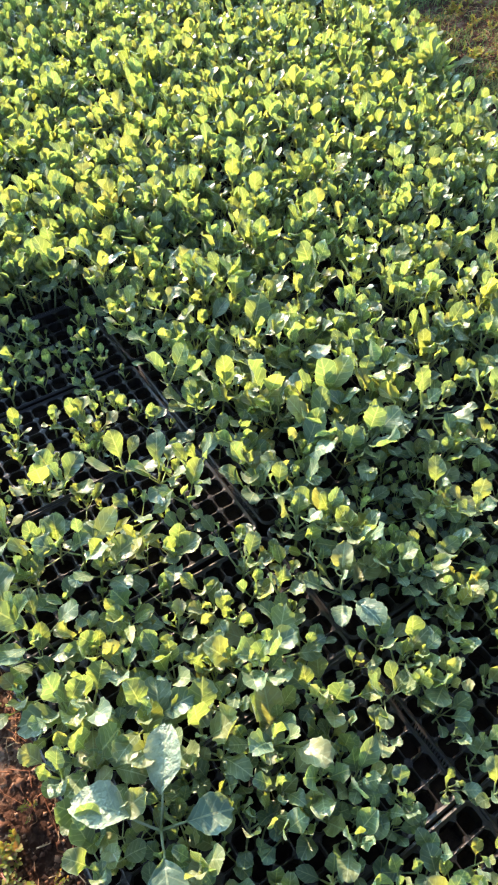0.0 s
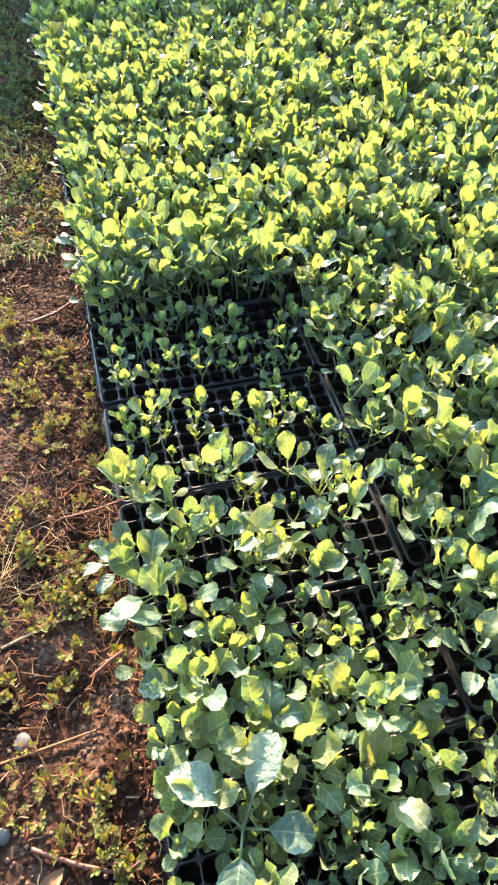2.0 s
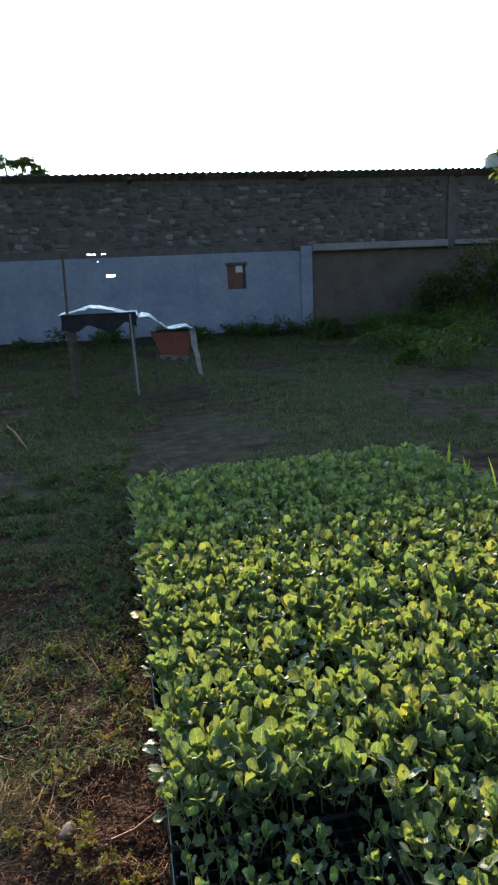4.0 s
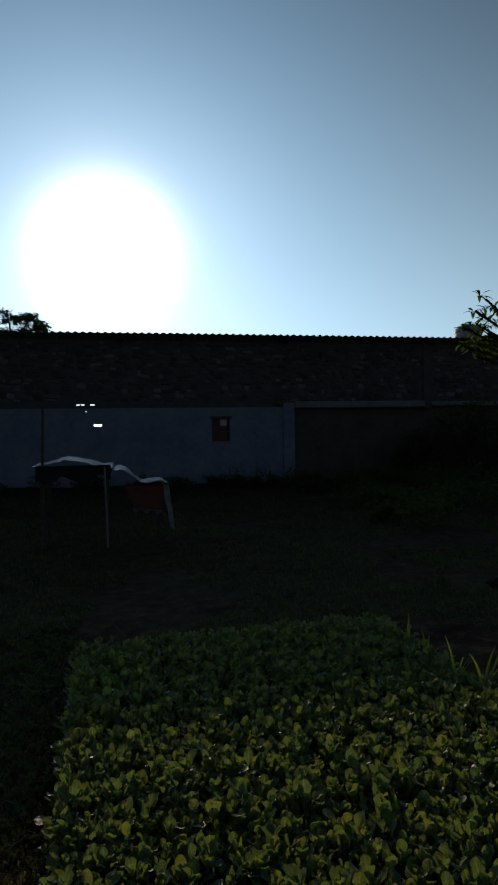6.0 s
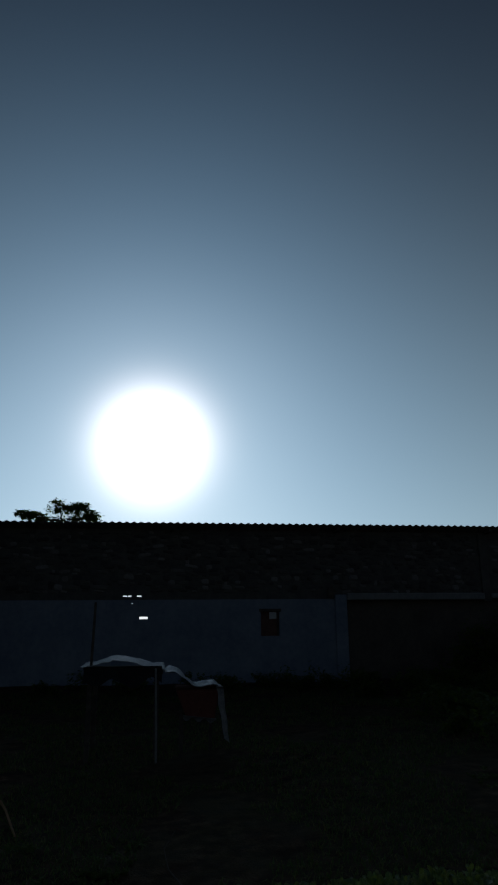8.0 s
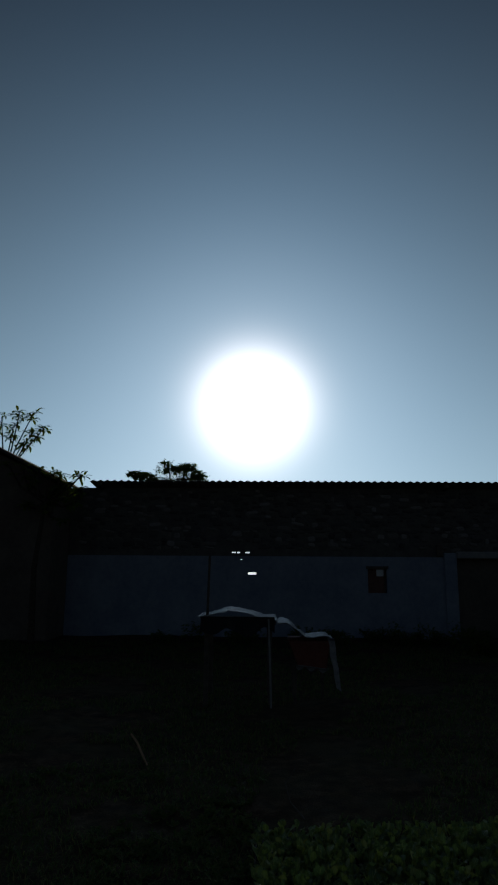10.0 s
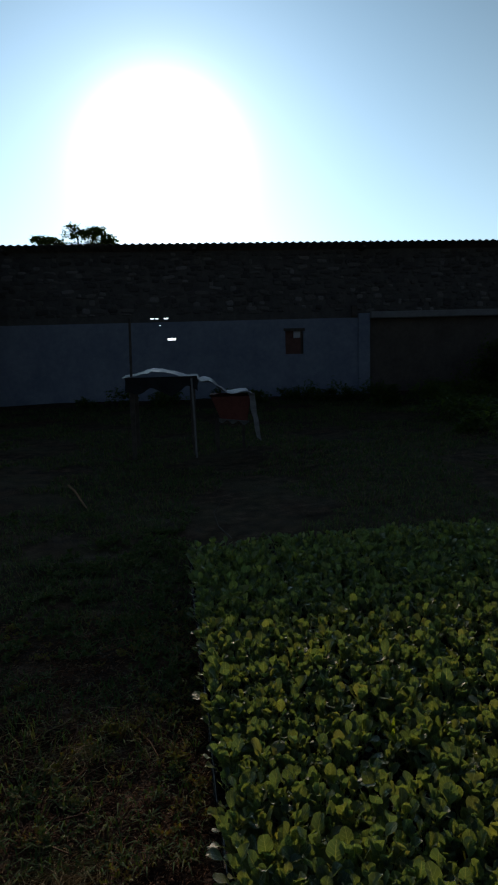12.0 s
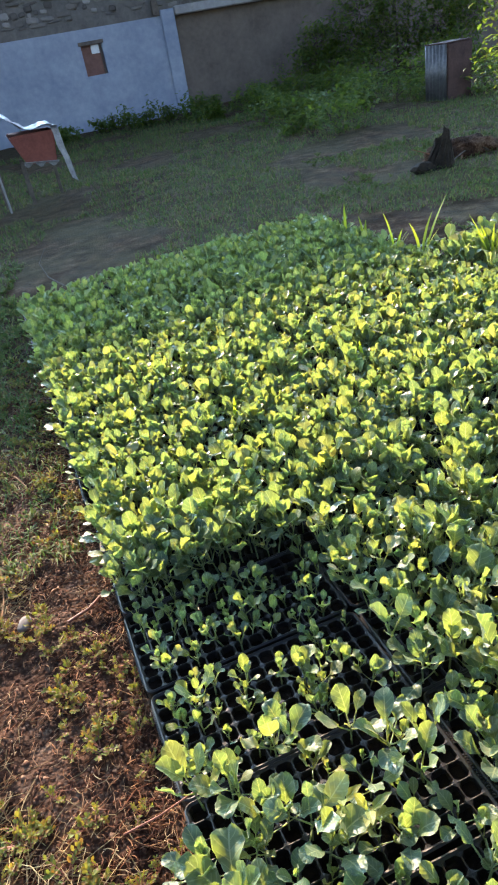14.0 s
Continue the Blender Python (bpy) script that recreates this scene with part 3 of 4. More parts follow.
# the many others, joined; finer leaves where the bed is close
pools = {}
for kind, count in VARIANTS.items():
    for grade, (nv, nu) in enumerate(((12, 4), (8, 4), (6, 2))):
        pools[kind, grade] = []
        for k in range(count + 10):
            stem, leaves = seedling(kind, rng_s, nv, nu)
            pools[kind, grade].append((stem, join_np(leaves)))
far_stems, far_leaves, far_yellow = [], [], []
for x, y, kind, size, _ in others:
    pool = pools[kind, 0 if y < 0.9 else 1 if y < 2.2 else 2]
    stem, leaves = pool[int(rng_s.integers(len(pool)))]
    az, lean = rng_s.uniform(0, 6.28), rng_s.normal(0, 0.14)
    far_stems.append(turned(stem, az, (x, y, TZ - 0.012), size, lean))
    (far_yellow if rng_s.random() < 0.012 else far_leaves).append(turned(leaves, az, (x, y, TZ - 0.012), size, lean))
mass = tagged(new("seedling_mass"), "dense green cabbage seedlings filling the plug trays", "seedlings", kind="stuff")
for nm, ps, mt in (("stems", far_stems, STEM), ("foliage", far_leaves, LEAF), ("yellowed_foliage", far_yellow, YOUNG)):
    ob = tagged(new(nm, np_mesh(nm, ps, mt)), kind="stuff")
    ob.parent = mass

# ---- the strip beside the bed: weeds, straw, crumbs ----
rng_g = np.random.default_rng(31)


def on_strip():
    return -0.004 - 1.8 * rng_g.random() ** 1.4, rng_g.uniform(-1.1, 3.2)


def small_leaf(L, W):
    v = np.array([(0, 0, 0), (W * 0.42, L * 0.35, L * 0.10), (W * 0.48, L * 0.75, L * 0.12), (0, L, L * 0.05), (-W * 0.48, L * 0.75, L * 0.12), (-W * 0.42, L * 0.35, L * 0.10)])
    return v, np.array([(0, 1, 2, 3), (0, 3, 4, 5)]), np.zeros((8, 2))


def placed(piece, m):
    v, q, u = piece
    a = np.array(m)
    return v @ a[:3, :3].T + a[:3, 3], q, u


def weed_clump(x, y, n, reach, leaf, edge=-0.012, high=0.024):
    """A flat, branching weed with small oval leaves."""
    ls, st = [], []
    z = ground_height(x, y)
    for _ in range(n):
        az, L = rng_g.uniform(0, 6.28), reach * rng_g.uniform(0.5, 1.0)
        tip = np.array((min(x + math.cos(az) * L, edge), y + math.sin(az) * L, z + rng_g.uniform(0.005, high)))
        st.append(tube_np([(x, y, z), (np.array((x, y, z)) + tip) / 2 + (0, 0, 0.006), tip], [0.0014, 0.0011, 0.0007], 3))
        for f in np.linspace(0.35, 1.0, int(rng_g.integers(4, 8))):
            p = np.array((x, y, z)) * (1 - f) + tip * f + (0, 0, 0.003)
            for side in (-1, 1):
                s = leaf * rng_g.uniform(0.7, 1.3)
                m = pose(*p, rng_g.uniform(0, 50), rng_g.uniform(-25, 25), math.degrees(az) - 90 + side * rng_g.uniform(25, 75))
                ls.append(placed(small_leaf(s, s * 0.55), m))
    return ls, st


weed_l, weed_s = [], []
for _ in range(250):
    px, py = on_strip()
    wide, many = rng_g.uniform(0.02, 0.07), int(rng_g.integers(2, 9))
    big = rng_g.uniform(0.005, 0.0105)
    for _ in range(many):
        x, y = px + rng_g.normal(0, wide), py + rng_g.normal(0, wide)
        if x > -0.014:
            continue
        l, s = weed_clump(x, y, int(rng_g.integers(3, 8)), rng_g.uniform(0.012, 0.034), big * rng_g.uniform(0.8, 1.2))
        weed_l += l
        weed_s += s
for x, y in ((-0.16, 0.12), (-0.12, -0.25), (-0.25, 0.3), (-0.35, 0.42), (-0.14, 0.55), (-0.2, 0.75), (-0.3, 1.25), (-0.42, 0.1), (-0.5, 0.25), (-0.18, 1.4)):
    l, s = weed_clump(x, y, 7, 0.06, 0.012)
    weed_l += l
    weed_s += s
for _ in range(260):
    x, y = 2.5 + 1.3 * rng_g.random(), rng_g.uniform(0.5, 2.9)
    if x < 2.3 + 0.45 * (y - 0.95):
        continue
    l, s = weed_clump(x, y, int(rng_g.integers(3, 8)), rng_g.uniform(0.02, 0.05), rng_g.uniform(0.008, 0.016), 9.0, 0.04)
    weed_l += l
    weed_s += s
weeds = tagged(new("ground_weeds"), "low creeping green and reddish weeds on brown soil", "weeds", kind="stuff")
for nm, ps, mt in (("weed_leaves", weed_l, WEED), ("weed_stems", weed_s, TWIG)):
    tagged(new(nm, np_mesh(nm, ps, mt)), kind="stuff").parent = weeds

# leafy ground cover in the shade beyond the strip
cover_l, cover_s = [], []
for _ in range(420):
    right = rng_g.random() < 0.25
    x, y = (rng_g.uniform(2.75, 5.5), rng_g.uniform(2.2, 7.5)) if right else (-0.12 - 2.3 * rng_g.random() ** 1.3, 1.5 + 4.0 * rng_g.random() ** 0.8)
    if noise.noise(Vector((x * 1.1, y * 1.1, 2))) < -0.12:
        continue
    for _ in range(int(rng_g.integers(2, 6))):
        l, q = weed_clump(x + rng_g.normal(0, 0.07), y + rng_g.normal(0, 0.07), int(rng_g.integers(4, 8)), rng_g.uniform(0.02, 0.06), rng_g.uniform(0.008, 0.015) * (1 + 0.06 * y), 9.0 if right else -0.08, 0.035)
        cover_l += l
        cover_s += q
cover = tagged(new("ground_cover"), "low leafy green weeds covering shaded soil", "weeds", kind="stuff")
for nm, ps, mt in (("cover_leaves", cover_l, GRASS), ("cover_stems", cover_s, STEM)):
    tagged(new(nm, np_mesh(nm, ps, mt)), kind="stuff").parent = cover

def rest_at(x, y, up):
    return x, y, ground_height(x, y) + up


straws = []
for _ in range(46000):
    x, y = on_strip()
    mat_of = noise.noise(Vector((x * 2.1, y * 2.1, 7))) + 0.5 * noise.noise(Vector((x * 6, y * 6, 3)))
    if rng_g.random() > (0.30 + 1.2 * max(mat_of, 0.0)) * (0.45 if y < -0.1 else 1.0):
        continue
    L, az = rng_g.uniform(0.010, 0.036) * (1 if rng_g.random() < 0.88 else 2.4), rng_g.normal(0, 1.2)
    z = ground_height(x, y) + 0.004
    b = rng_g.normal(0, 0.13, 2) * L
    p0 = np.array((x, y, z))
    d = np.array((math.cos(az), math.sin(az), 0)) * L
    p2 = p0 + d
    p2[0] = min(p2[0], -0.008)
    p2[2] = ground_height(p2[0], p2[1]) + rng_g.uniform(0.002, 0.009)
    mid = (p0 + p2) / 2 + (b[0], b[1], rng_g.uniform(0.0, 0.003))
    r = rng_g.uniform(0.0005, 0.0015)
    straws.append(tube_np([p0, mid, p2], [r, r, r * 0.6], 3))
for _ in range(2600):
    x, y, L, az = rng_g.uniform(2.45, 3.8), rng_g.uniform(0.5, 3.2), rng_g.uniform(0.02, 0.08), rng_g.uniform(0, 6.28)
    if x < 2.32 + 0.45 * (y - 0.95):
        continue
    dx, dy = math.cos(az) * L, math.sin(az) * L
    straws.append(tube_np([rest_at(x, y, 0.003), rest_at(x + dx / 2, y + dy / 2, 0.012), rest_at(x + dx, y + dy, 0.004)], [0.0012, 0.0012, 0.0007], 3))
tagged(new("straw_litter", np_mesh("straw_litter", straws, STRAW)), "scattered dry brown straw and dead stems on soil", "straw", kind="stuff")

# matted dry grass lying in heaps
HAY = Mat("dry_grass", 0.7, 0.0, 0.2)
HAY.color(HAY.ramp(HAY.rnd(), [(0.0, (0.20, 0.13, 0.06)), (0.5, (0.40, 0.29, 0.13)), (1.0, (0.58, 0.45, 0.24))]))
mat_straws = []
for cx, cy, n, wide in ((-0.46, 1.22, 620, 0.09), (-0.62, 1.10, 420, 0.09), (-0.52, 1.85, 200, 0.10), (-0.35, 0.25, 160, 0.09), (-0.5, 0.55, 200, 0.1)):
    for _ in range(n):
        x, y = cx + rng_g.normal(0, wide), cy + rng_g.normal(0, wide)
        if x > -0.06:
            continue
        L, az, lift = rng_g.uniform(0.05, 0.14), rng_g.normal(0.5, 0.9), rng_g.uniform(0.004, 0.032) * math.exp(-((x - cx) ** 2 + (y - cy) ** 2) / wide ** 2 / 2)
        d = np.array((math.cos(az), math.sin(az), 0)) * L / 2
        p0, p2 = np.array((x, y, 0)) - d, np.array((x, y, 0)) + d
        p0[0], p2[0] = min(p0[0], -0.012), min(p2[0], -0.012)
        p0[2], p2[2] = ground_height(p0[0], p0[1]) + 0.003 + lift * 0.5, ground_height(p2[0], p2[1]) + 0.003 + lift * rng_g.uniform(0, 0.8)
        mid = (p0 + p2) / 2 + (rng_g.normal(0, 0.1) * L, rng_g.normal(0, 0.1) * L, lift * 0.7)
        r = rng_g.uniform(0.0005, 0.0013)
        mat_straws.append(tube_np([p0, mid, p2], [r, r, r * 0.6], 3))
tagged(new("dry_grass", np_mesh("dry_grass", mat_straws, HAY.m)), "matted heaps of golden dry grass lying on soil", "dry grass", kind="stuff")

crumbs = []
crumb_q = np.array([(0, 1, 5, 4), (1, 2, 6, 5), (2, 3, 7, 6), (3, 0, 4, 7), (4, 5, 6, 7)])
for _ in range(26000):
    x, y = on_strip()
    r = rng_g.uniform(0.002, 0.0065) * (1.8 if rng_g.random() < 0.05 else 1)
    if x + r > -0.004:
        continue
    z, a = ground_height(x, y), rng_g.uniform(0, 6.28)
    h = r * rng_g.uniform(0.25, 0.6)
    ring = [(x + r * k * rng_g.uniform(0.75, 1.25) * math.cos(a + q * 1.57), y + r * k * rng_g.uniform(0.75, 1.25) * math.sin(a + q * 1.57),
             z + (h * rng_g.uniform(0.75, 1.15) if k < 1 else -0.003)) for k in (1.0, 0.6) for q in range(4)]
    crumbs.append((np.array(ring), crumb_q, np.zeros((20, 2))))
tagged(new("soil_crumbs", np_mesh("soil_crumbs", crumbs, CRUMB, True)), "loose crumbs of brown soil beside the trays", "soil", kind="stuff")

# grass: short in the shade, longer tufts in patches
blades = []


def grass_blade(x, y, L, w, lean, az):
    z = ground_height(x, y) - 0.003
    c, s = math.cos(az), math.sin(az)
    a = np.array((x, y, z))
    side = np.array((-s, c, 0)) * w / 2
    m = a + np.array((c * L * lean * 0.35, s * L * lean * 0.35, L * 0.6))
    t = a + np.array((c * L * lean, s * L * lean, L * (1 - lean * 0.4)))
    V = np.array([a - side, a + side, m + side * 0.8, m - side * 0.8, t + side * 0.12, t - side * 0.12])
    blades.append((V, np.array([(0, 1, 2, 3), (3, 2, 4, 5)]), np.zeros((8, 2))))


for _ in range(150000):
    y = 1.3 + 15.5 * rng_g.random() ** 1.7
    x = rng_g.uniform(-1.9 - y * 0.35, 3.0 + y * 0.65)
    if -0.05 < x < 2.4 and y < 4.2:
        continue
    patch = noise.noise(Vector((x * 0.7, y * 0.7, 1))) + 0.3 * noise.noise(Vector((x * 2.5, y * 2.5, 5)))
    bare = 4.2 < y < 6.2 and -1.8 < x < 3.4 or abs(y - 5.0 - 0.45 * x) < 0.35 + 0.1 * math.sin(x * 3)
    if patch < (-0.1 if bare else -0.2) or (y < 2.2 and rng_g.random() < 0.6):
        continue
    far = 1 + y * 0.09
    grass_blade(x, y, rng_g.uniform(0.015, 0.05) * far, rng_g.uniform(0.003, 0.006) * far, rng_g.uniform(0.5, 1.7), rng_g.uniform(0, 6.28))
for cx, cy, n, L in ((-0.95, 1.15, 160, 0.13), (-0.75, 2.0, 120, 0.10), (-1.1, 0.75, 160, 0.12), (-0.35, 1.95, 80, 0.08), (-0.9, 0.0, 70, 0.08), (2.6, 1.3, 160, 0.10), (2.75, 1.9, 160, 0.1), (2.6, 0.6, 120, 0.08)):
    for _ in range(n):
        grass_blade(cx + rng_g.normal(0, 0.13), cy + rng_g.normal(0, 0.12), L * rng_g.uniform(0.5, 1.2), 0.004, rng_g.uniform(0.3, 1.3), rng_g.uniform(0, 6.28))
tagged(new("rough_grass", np_mesh("rough_grass", blades, GRASS)), "short rough green grass with dry blades on soil", "grass", kind="stuff")


def twig(points, r, label, mat=TWIG):
    ob = new("twig", np_mesh("twig", [tube_np(points, [r, r * 0.9, r * 0.8, r * 0.5][:len(points)], 6)], mat))
    return tagged(ob, label, "twig", "twigs beside the trays")


def rest(x, y, up=0.004):
    return (x, y, ground_height(x, y) + up)


twig([rest(-0.13, 0.33), rest(-0.05, 0.31, 0.05), (0.03, 0.295, 0.085)], 0.0022, "thin red-brown stem leaning on a tray rim")
twig([rest(-0.10, -0.03), rest(-0.06, -0.015, 0.02), rest(-0.03, -0.005, 0.03)], 0.004, "orange-red broken stem lying against a tray")
twig([rest(-0.22, -0.29), rest(-0.15, -0.33, 0.008), rest(-0.08, -0.36, 0.01), rest(-0.05, -0.35, 0.02)], 0.004, "red-brown creeping stem lying on soil")
twig([rest(-0.155, 0.995), rest(-0.09, 1.015, 0.014), rest(-0.03, 1.05, 0.03)], 0.005, "orange-brown dry stem lying beside a tray")
twig([rest(-0.34, 1.1), rest(-0.33, 1.18, 0.008), rest(-0.325, 1.27)], 0.003, "pale dry stem lying on soil", STRAW)
twig([rest(-0.26, 0.06), rest(-0.17, 0.09, 0.008), rest(-0.1, 0.1)], 0.003, "tan straw stem lying on soil", STRAW)
twig([rest(-0.3, -0.15), rest(-0.2, -0.14, 0.008), rest(-0.1, -0.13)], 0.003, "tan straw stem lying on soil", STRAW)
for pts in (((-0.556, 1.89), (-0.529, 2.03)), ((-0.555, 1.664), (-0.457, 1.76)), ((-0.295, 2.0), (-0.208, 1.80)), ((-0.461, 2.2), (-0.388, 2.15)),
            ((-0.335, 1.24), (-0.342, 1.40)), ((-0.60, 1.45), (-0.46, 1.36)), ((-0.40, 1.55), (-0.52, 1.50))):
    (x0, y0), (x1, y1) = pts
    twig([rest(x0, y0), rest((x0 + x1) / 2 + 0.01, (y0 + y1) / 2, 0.016), rest(x1, y1, 0.02)], 0.0028, "long pale dead stalk lying on soil", STRAW)
twig([rest(0.29, 4.55), rest(0.2, 4.75, 0.05), rest(0.17, 4.9, 0.12), rest(0.25, 5.0, 0.2)], 0.005, "thin bent grey stick standing at the bed", TIMBER)
twig([rest(-1.35, 6.9, 0.02), rest(-1.2, 6.4, 0.06), rest(-1.0, 5.8)], 0.012, "pale stick lying in shaded grass", STRAW)


def stone(x, y, r, squash, seed):
    bm = bmesh.new()
    bmesh.ops.create_icosphere(bm, subdivisions=2, radius=r)
    for v in bm.verts:
        k = 1 + 0.35 * noise.noise(v.co / r * 0.9 + Vector((seed, 0, 0)))
        v.co = Vector((v.co.x * k * 1.3, v.co.y * k, v.co.z * k * squash))
    ob = part("stone", bm, STONE, smooth=True)
    ob.matrix_basis = pose(x, y, ground_height(x, y) + r * squash * 0.4, 0, 0, seed * 50)
    return tagged(ob, "small grey rounded stone half sunk in soil", "stone", "stones on the soil")


for i, (x, y, r) in enumerate(((-0.275, 1.057, 0.022), (-0.23, -0.12, 0.014), (-0.27, -0.26, 0.013), (-0.36, -0.2, 0.011), (-0.31, 1.22, 0.014), (-0.44, 0.5, 0.012))):
    stone(x, y, r, 0.38, i + 1.3)


def dry_leaf(x, y, turn, size):
    piece = blade_np(size, size * 0.6, 0.0, 0.15, 0.5, 0.5, 0.2, 0.08, np.random.default_rng(int(turn)), 6, 4)
    ob = new("fallen_leaf", np_mesh("fallen_leaf", [piece], STRAW))
    ob.matrix_basis = pose(x, y, ground_height(x, y) + 0.006, 0, 0, turn)
    return tagged(ob, "curled pale dry leaf lying on soil", "leaf", "fallen leaves")


for x, y, a, s in ((-0.17, -0.33, 130, 0.045), (-0.36, 0.2, 250, 0.04), (-0.52, 0.74, 10, 0.045)):
    dry_leaf(x, y, a, s)


def tall_grass(x, y, stems, seed, size=1.0):
    """A grass weed that stands over the seedlings."""
    rng = np.random.default_rng(seed)
    root = tagged(new("grass_weed"), "tall bright green grass weed standing among seedlings", "grass", "grass weeds in the bed")
    for _ in range(stems):
        lf = blade_np(rng.uniform(0.14, 0.28) * size, 0.020, 0.05, rng.uniform(1.25, 1.53), rng.uniform(0.0, 0.7), 0.3, 0.02, 0.0, rng, 8, 2, 0.7, 0.001)
        new("leaf", np_mesh("leaf", [turned(lf, rng.uniform(0, 6.28))], BRIGHT_BLADE)).parent = root
    root.matrix_basis = pose(x, y, 0.04 if x < 2.3 else 0.0)
    return root


for x, y, n, sd, sz in ((2.12, 3.5, 2, 1, 1.1), (2.13, 2.9, 4, 2, 1.0), (2.21, 2.75, 4, 3, 1.5), (2.42, 2.4, 8, 4, 1.2), (2.56, 2.45, 7, 9, 1.2), (2.15, 3.3, 3, 8, 0.8), (1.25, 1.75, 4, 5, 0.62), (0.62, 1.62, 2, 6, 0.5)):
    tall_grass(x, y, n, sd, sz)


def yellow_weed(x, y, seed):
    """A young weed with pointed yellow-green leaves."""
    rng = np.random.default_rng(seed)
    root = tagged(new("broadleaf_weed"), "yellow-green weed with pointed leaves growing in a tray", "weed", "broadleaf weeds in the bed")
    new("stem", np_mesh("stem", [tube_np([(0, 0, -0.01), (0.004, 0, 0.05), (0, 0.004, 0.1)], [0.002, 0.0017, 0.001], 5)], STEM)).parent = root
    for i in range(8):
        lf = blade_np(rng.uniform(0.032, 0.05), 0.018, 0.012, rng.uniform(0.4, 1.1), rng.uniform(0.2, 0.8), 0.3, 0.1, 0.14, rng, 8, 4, 0.75)
        new("leaf", np_mesh("leaf", [turned(lf, i * 2.2, (0, 0, 0.03 + i * 0.009))], YOUNG)).parent = root
    root.matrix_basis = pose(x, y, 0.05)


for i, (x, y) in enumerate(((0.31, 0.085), (0.275, 0.12), (0.22, -0.06))):
    yellow_weed(x, y, 40 + i)

# ---- the shed at the back ----
WY = 18.5
shed = tagged(new("shed"), "long rubble-walled shed with corrugated roof and blue limewash", "shed")
shed.location = (0, WY, 0)


def slab_with_holes(x0, x1, z0, z1, y0, y1, holes):
    """A wall slab with rectangular openings that go through it."""
    xs = sorted({x0, x1, *[h[0] for h in holes], *[h[1] for h in holes]})
    zs = sorted({z0, z1, *[h[2] for h in holes], *[h[3] for h in holes]})
    solid = {}
    for i in range(len(xs) - 1):
        for k in range(len(zs) - 1):
            cx, cz = (xs[i] + xs[i + 1]) / 2, (zs[k] + zs[k + 1]) / 2
            solid[i, k] = not any(h[0] < cx < h[1] and h[2] < cz < h[3] for h in holes)
    bm = bmesh.new()

    def quad(*pts):
        bm.faces.new([bm.verts.new(p) for p in pts])
    for (i, k), full in solid.items():
        if not full:
            continue
        a, b, c, d = xs[i], xs[i + 1], zs[k], zs[k + 1]
        quad((a, y0, c), (b, y0, c), (b, y0, d), (a, y0, d))
        quad((b, y1, c), (a, y1, c), (a, y1, d), (b, y1, d))
        if not solid.get((i - 1, k), False):
            quad((a, y1, c), (a, y0, c), (a, y0, d), (a, y1, d))
        if not solid.get((i + 1, k), False):
            quad((b, y0, c), (b, y1, c), (b, y1, d), (b, y0, d))
        if not solid.get((i, k - 1), False):
            quad((a, y1, c), (b, y1, c), (b, y0, c), (a, y0, c))
        if not solid.get((i, k + 1), False):
            quad((a, y0, d), (b, y0, d), (b, y1, d), (a, y1, d))
    bmesh.ops.remove_doubles(bm, verts=bm.verts, dist=1e-4)
    return bm


# left end runs on unseen past the roof, to stop sun through the gap
LEFT, RIGHT = -5.48, 17.0
part("wall", slab_with_holes(LEFT, 5.42, -0.1, 2.2, 0.0, 0.25, [(-0.33, -0.10, 1.685, 1.75), (-0.55, -0.51, 2.10, 2.122), (3.05, 3.58, 1.2, 1.88)]), BLUE, shed, "blue limewashed lower wall")
part("wall", slab_with_holes(5.42, RIGHT, -0.1, 2.2, 0.12, 0.30, []), BROWN_WALL, shed, "brown plastered lower wall, set back")
part("wall", slab_with_holes(LEFT, RIGHT, 2.2, 4.14, 0.03, 0.27, [(-0.80, -0.69, 2.285, 2.325), (-0.66, -0.57, 2.285, 2.325), (-0.42, -0.29, 2.285, 2.325)]), MORTAR, shed, "grey upper wall of rubble and mortar")
bm = bmesh.new()
box(bm, 5.2, 5.55, -0.08, 0.118, -0.1, 2.32, 0.02)
part("pilaster", bm, BLUE, shed, "blue limewashed pilaster")
bm = bmesh.new()
box(bm, 5.552, 9.75, -0.14, 0.026, 2.16, 2.36, 0.025)
part("ledge", bm, PALE, shed, "pale concrete ledge")
bm = bmesh.new()
box(bm, 9.75, 10.0, -0.05, 0.028, 2.1, 4.14, 0.015)
part("column", bm, MORTAR, shed)
bm = bmesh.new()
box(bm, 10.002, 15.0, -0.10, 0.026, 2.20, 2.34, 0.02)
part("ledge", bm, PALE, shed)
bm = bmesh.new()
box(bm, 5.0, 5.16, -0.10, -0.003, 2.22, 2.55, 0.01)
part("bracket", bm, TIMBER, shed, "short dark timber stub")
# window niche with a red-brown shutter and a white board in its corner
win = tagged(new("window"), "small red-brown shuttered window")
win.parent = shed
for nm, args, mt in (("shutter", (3.05, 3.58, 0.10, 0.13, 1.2, 1.88), SHUTTER), ("window_frame", (3.0, 3.63, -0.03, -0.002, 1.86, 1.94), TIMBER),
                     ("window_board", (3.30, 3.50, 0.04, 0.07, 1.66, 1.85), PAPER), ("window_bar", (3.52, 3.56, 0.04, 0.08, 1.2, 1.86), TIMBER)):
    bm = bmesh.new()
    box(bm, *args, 0.004)
    part(nm, bm, mt, win)


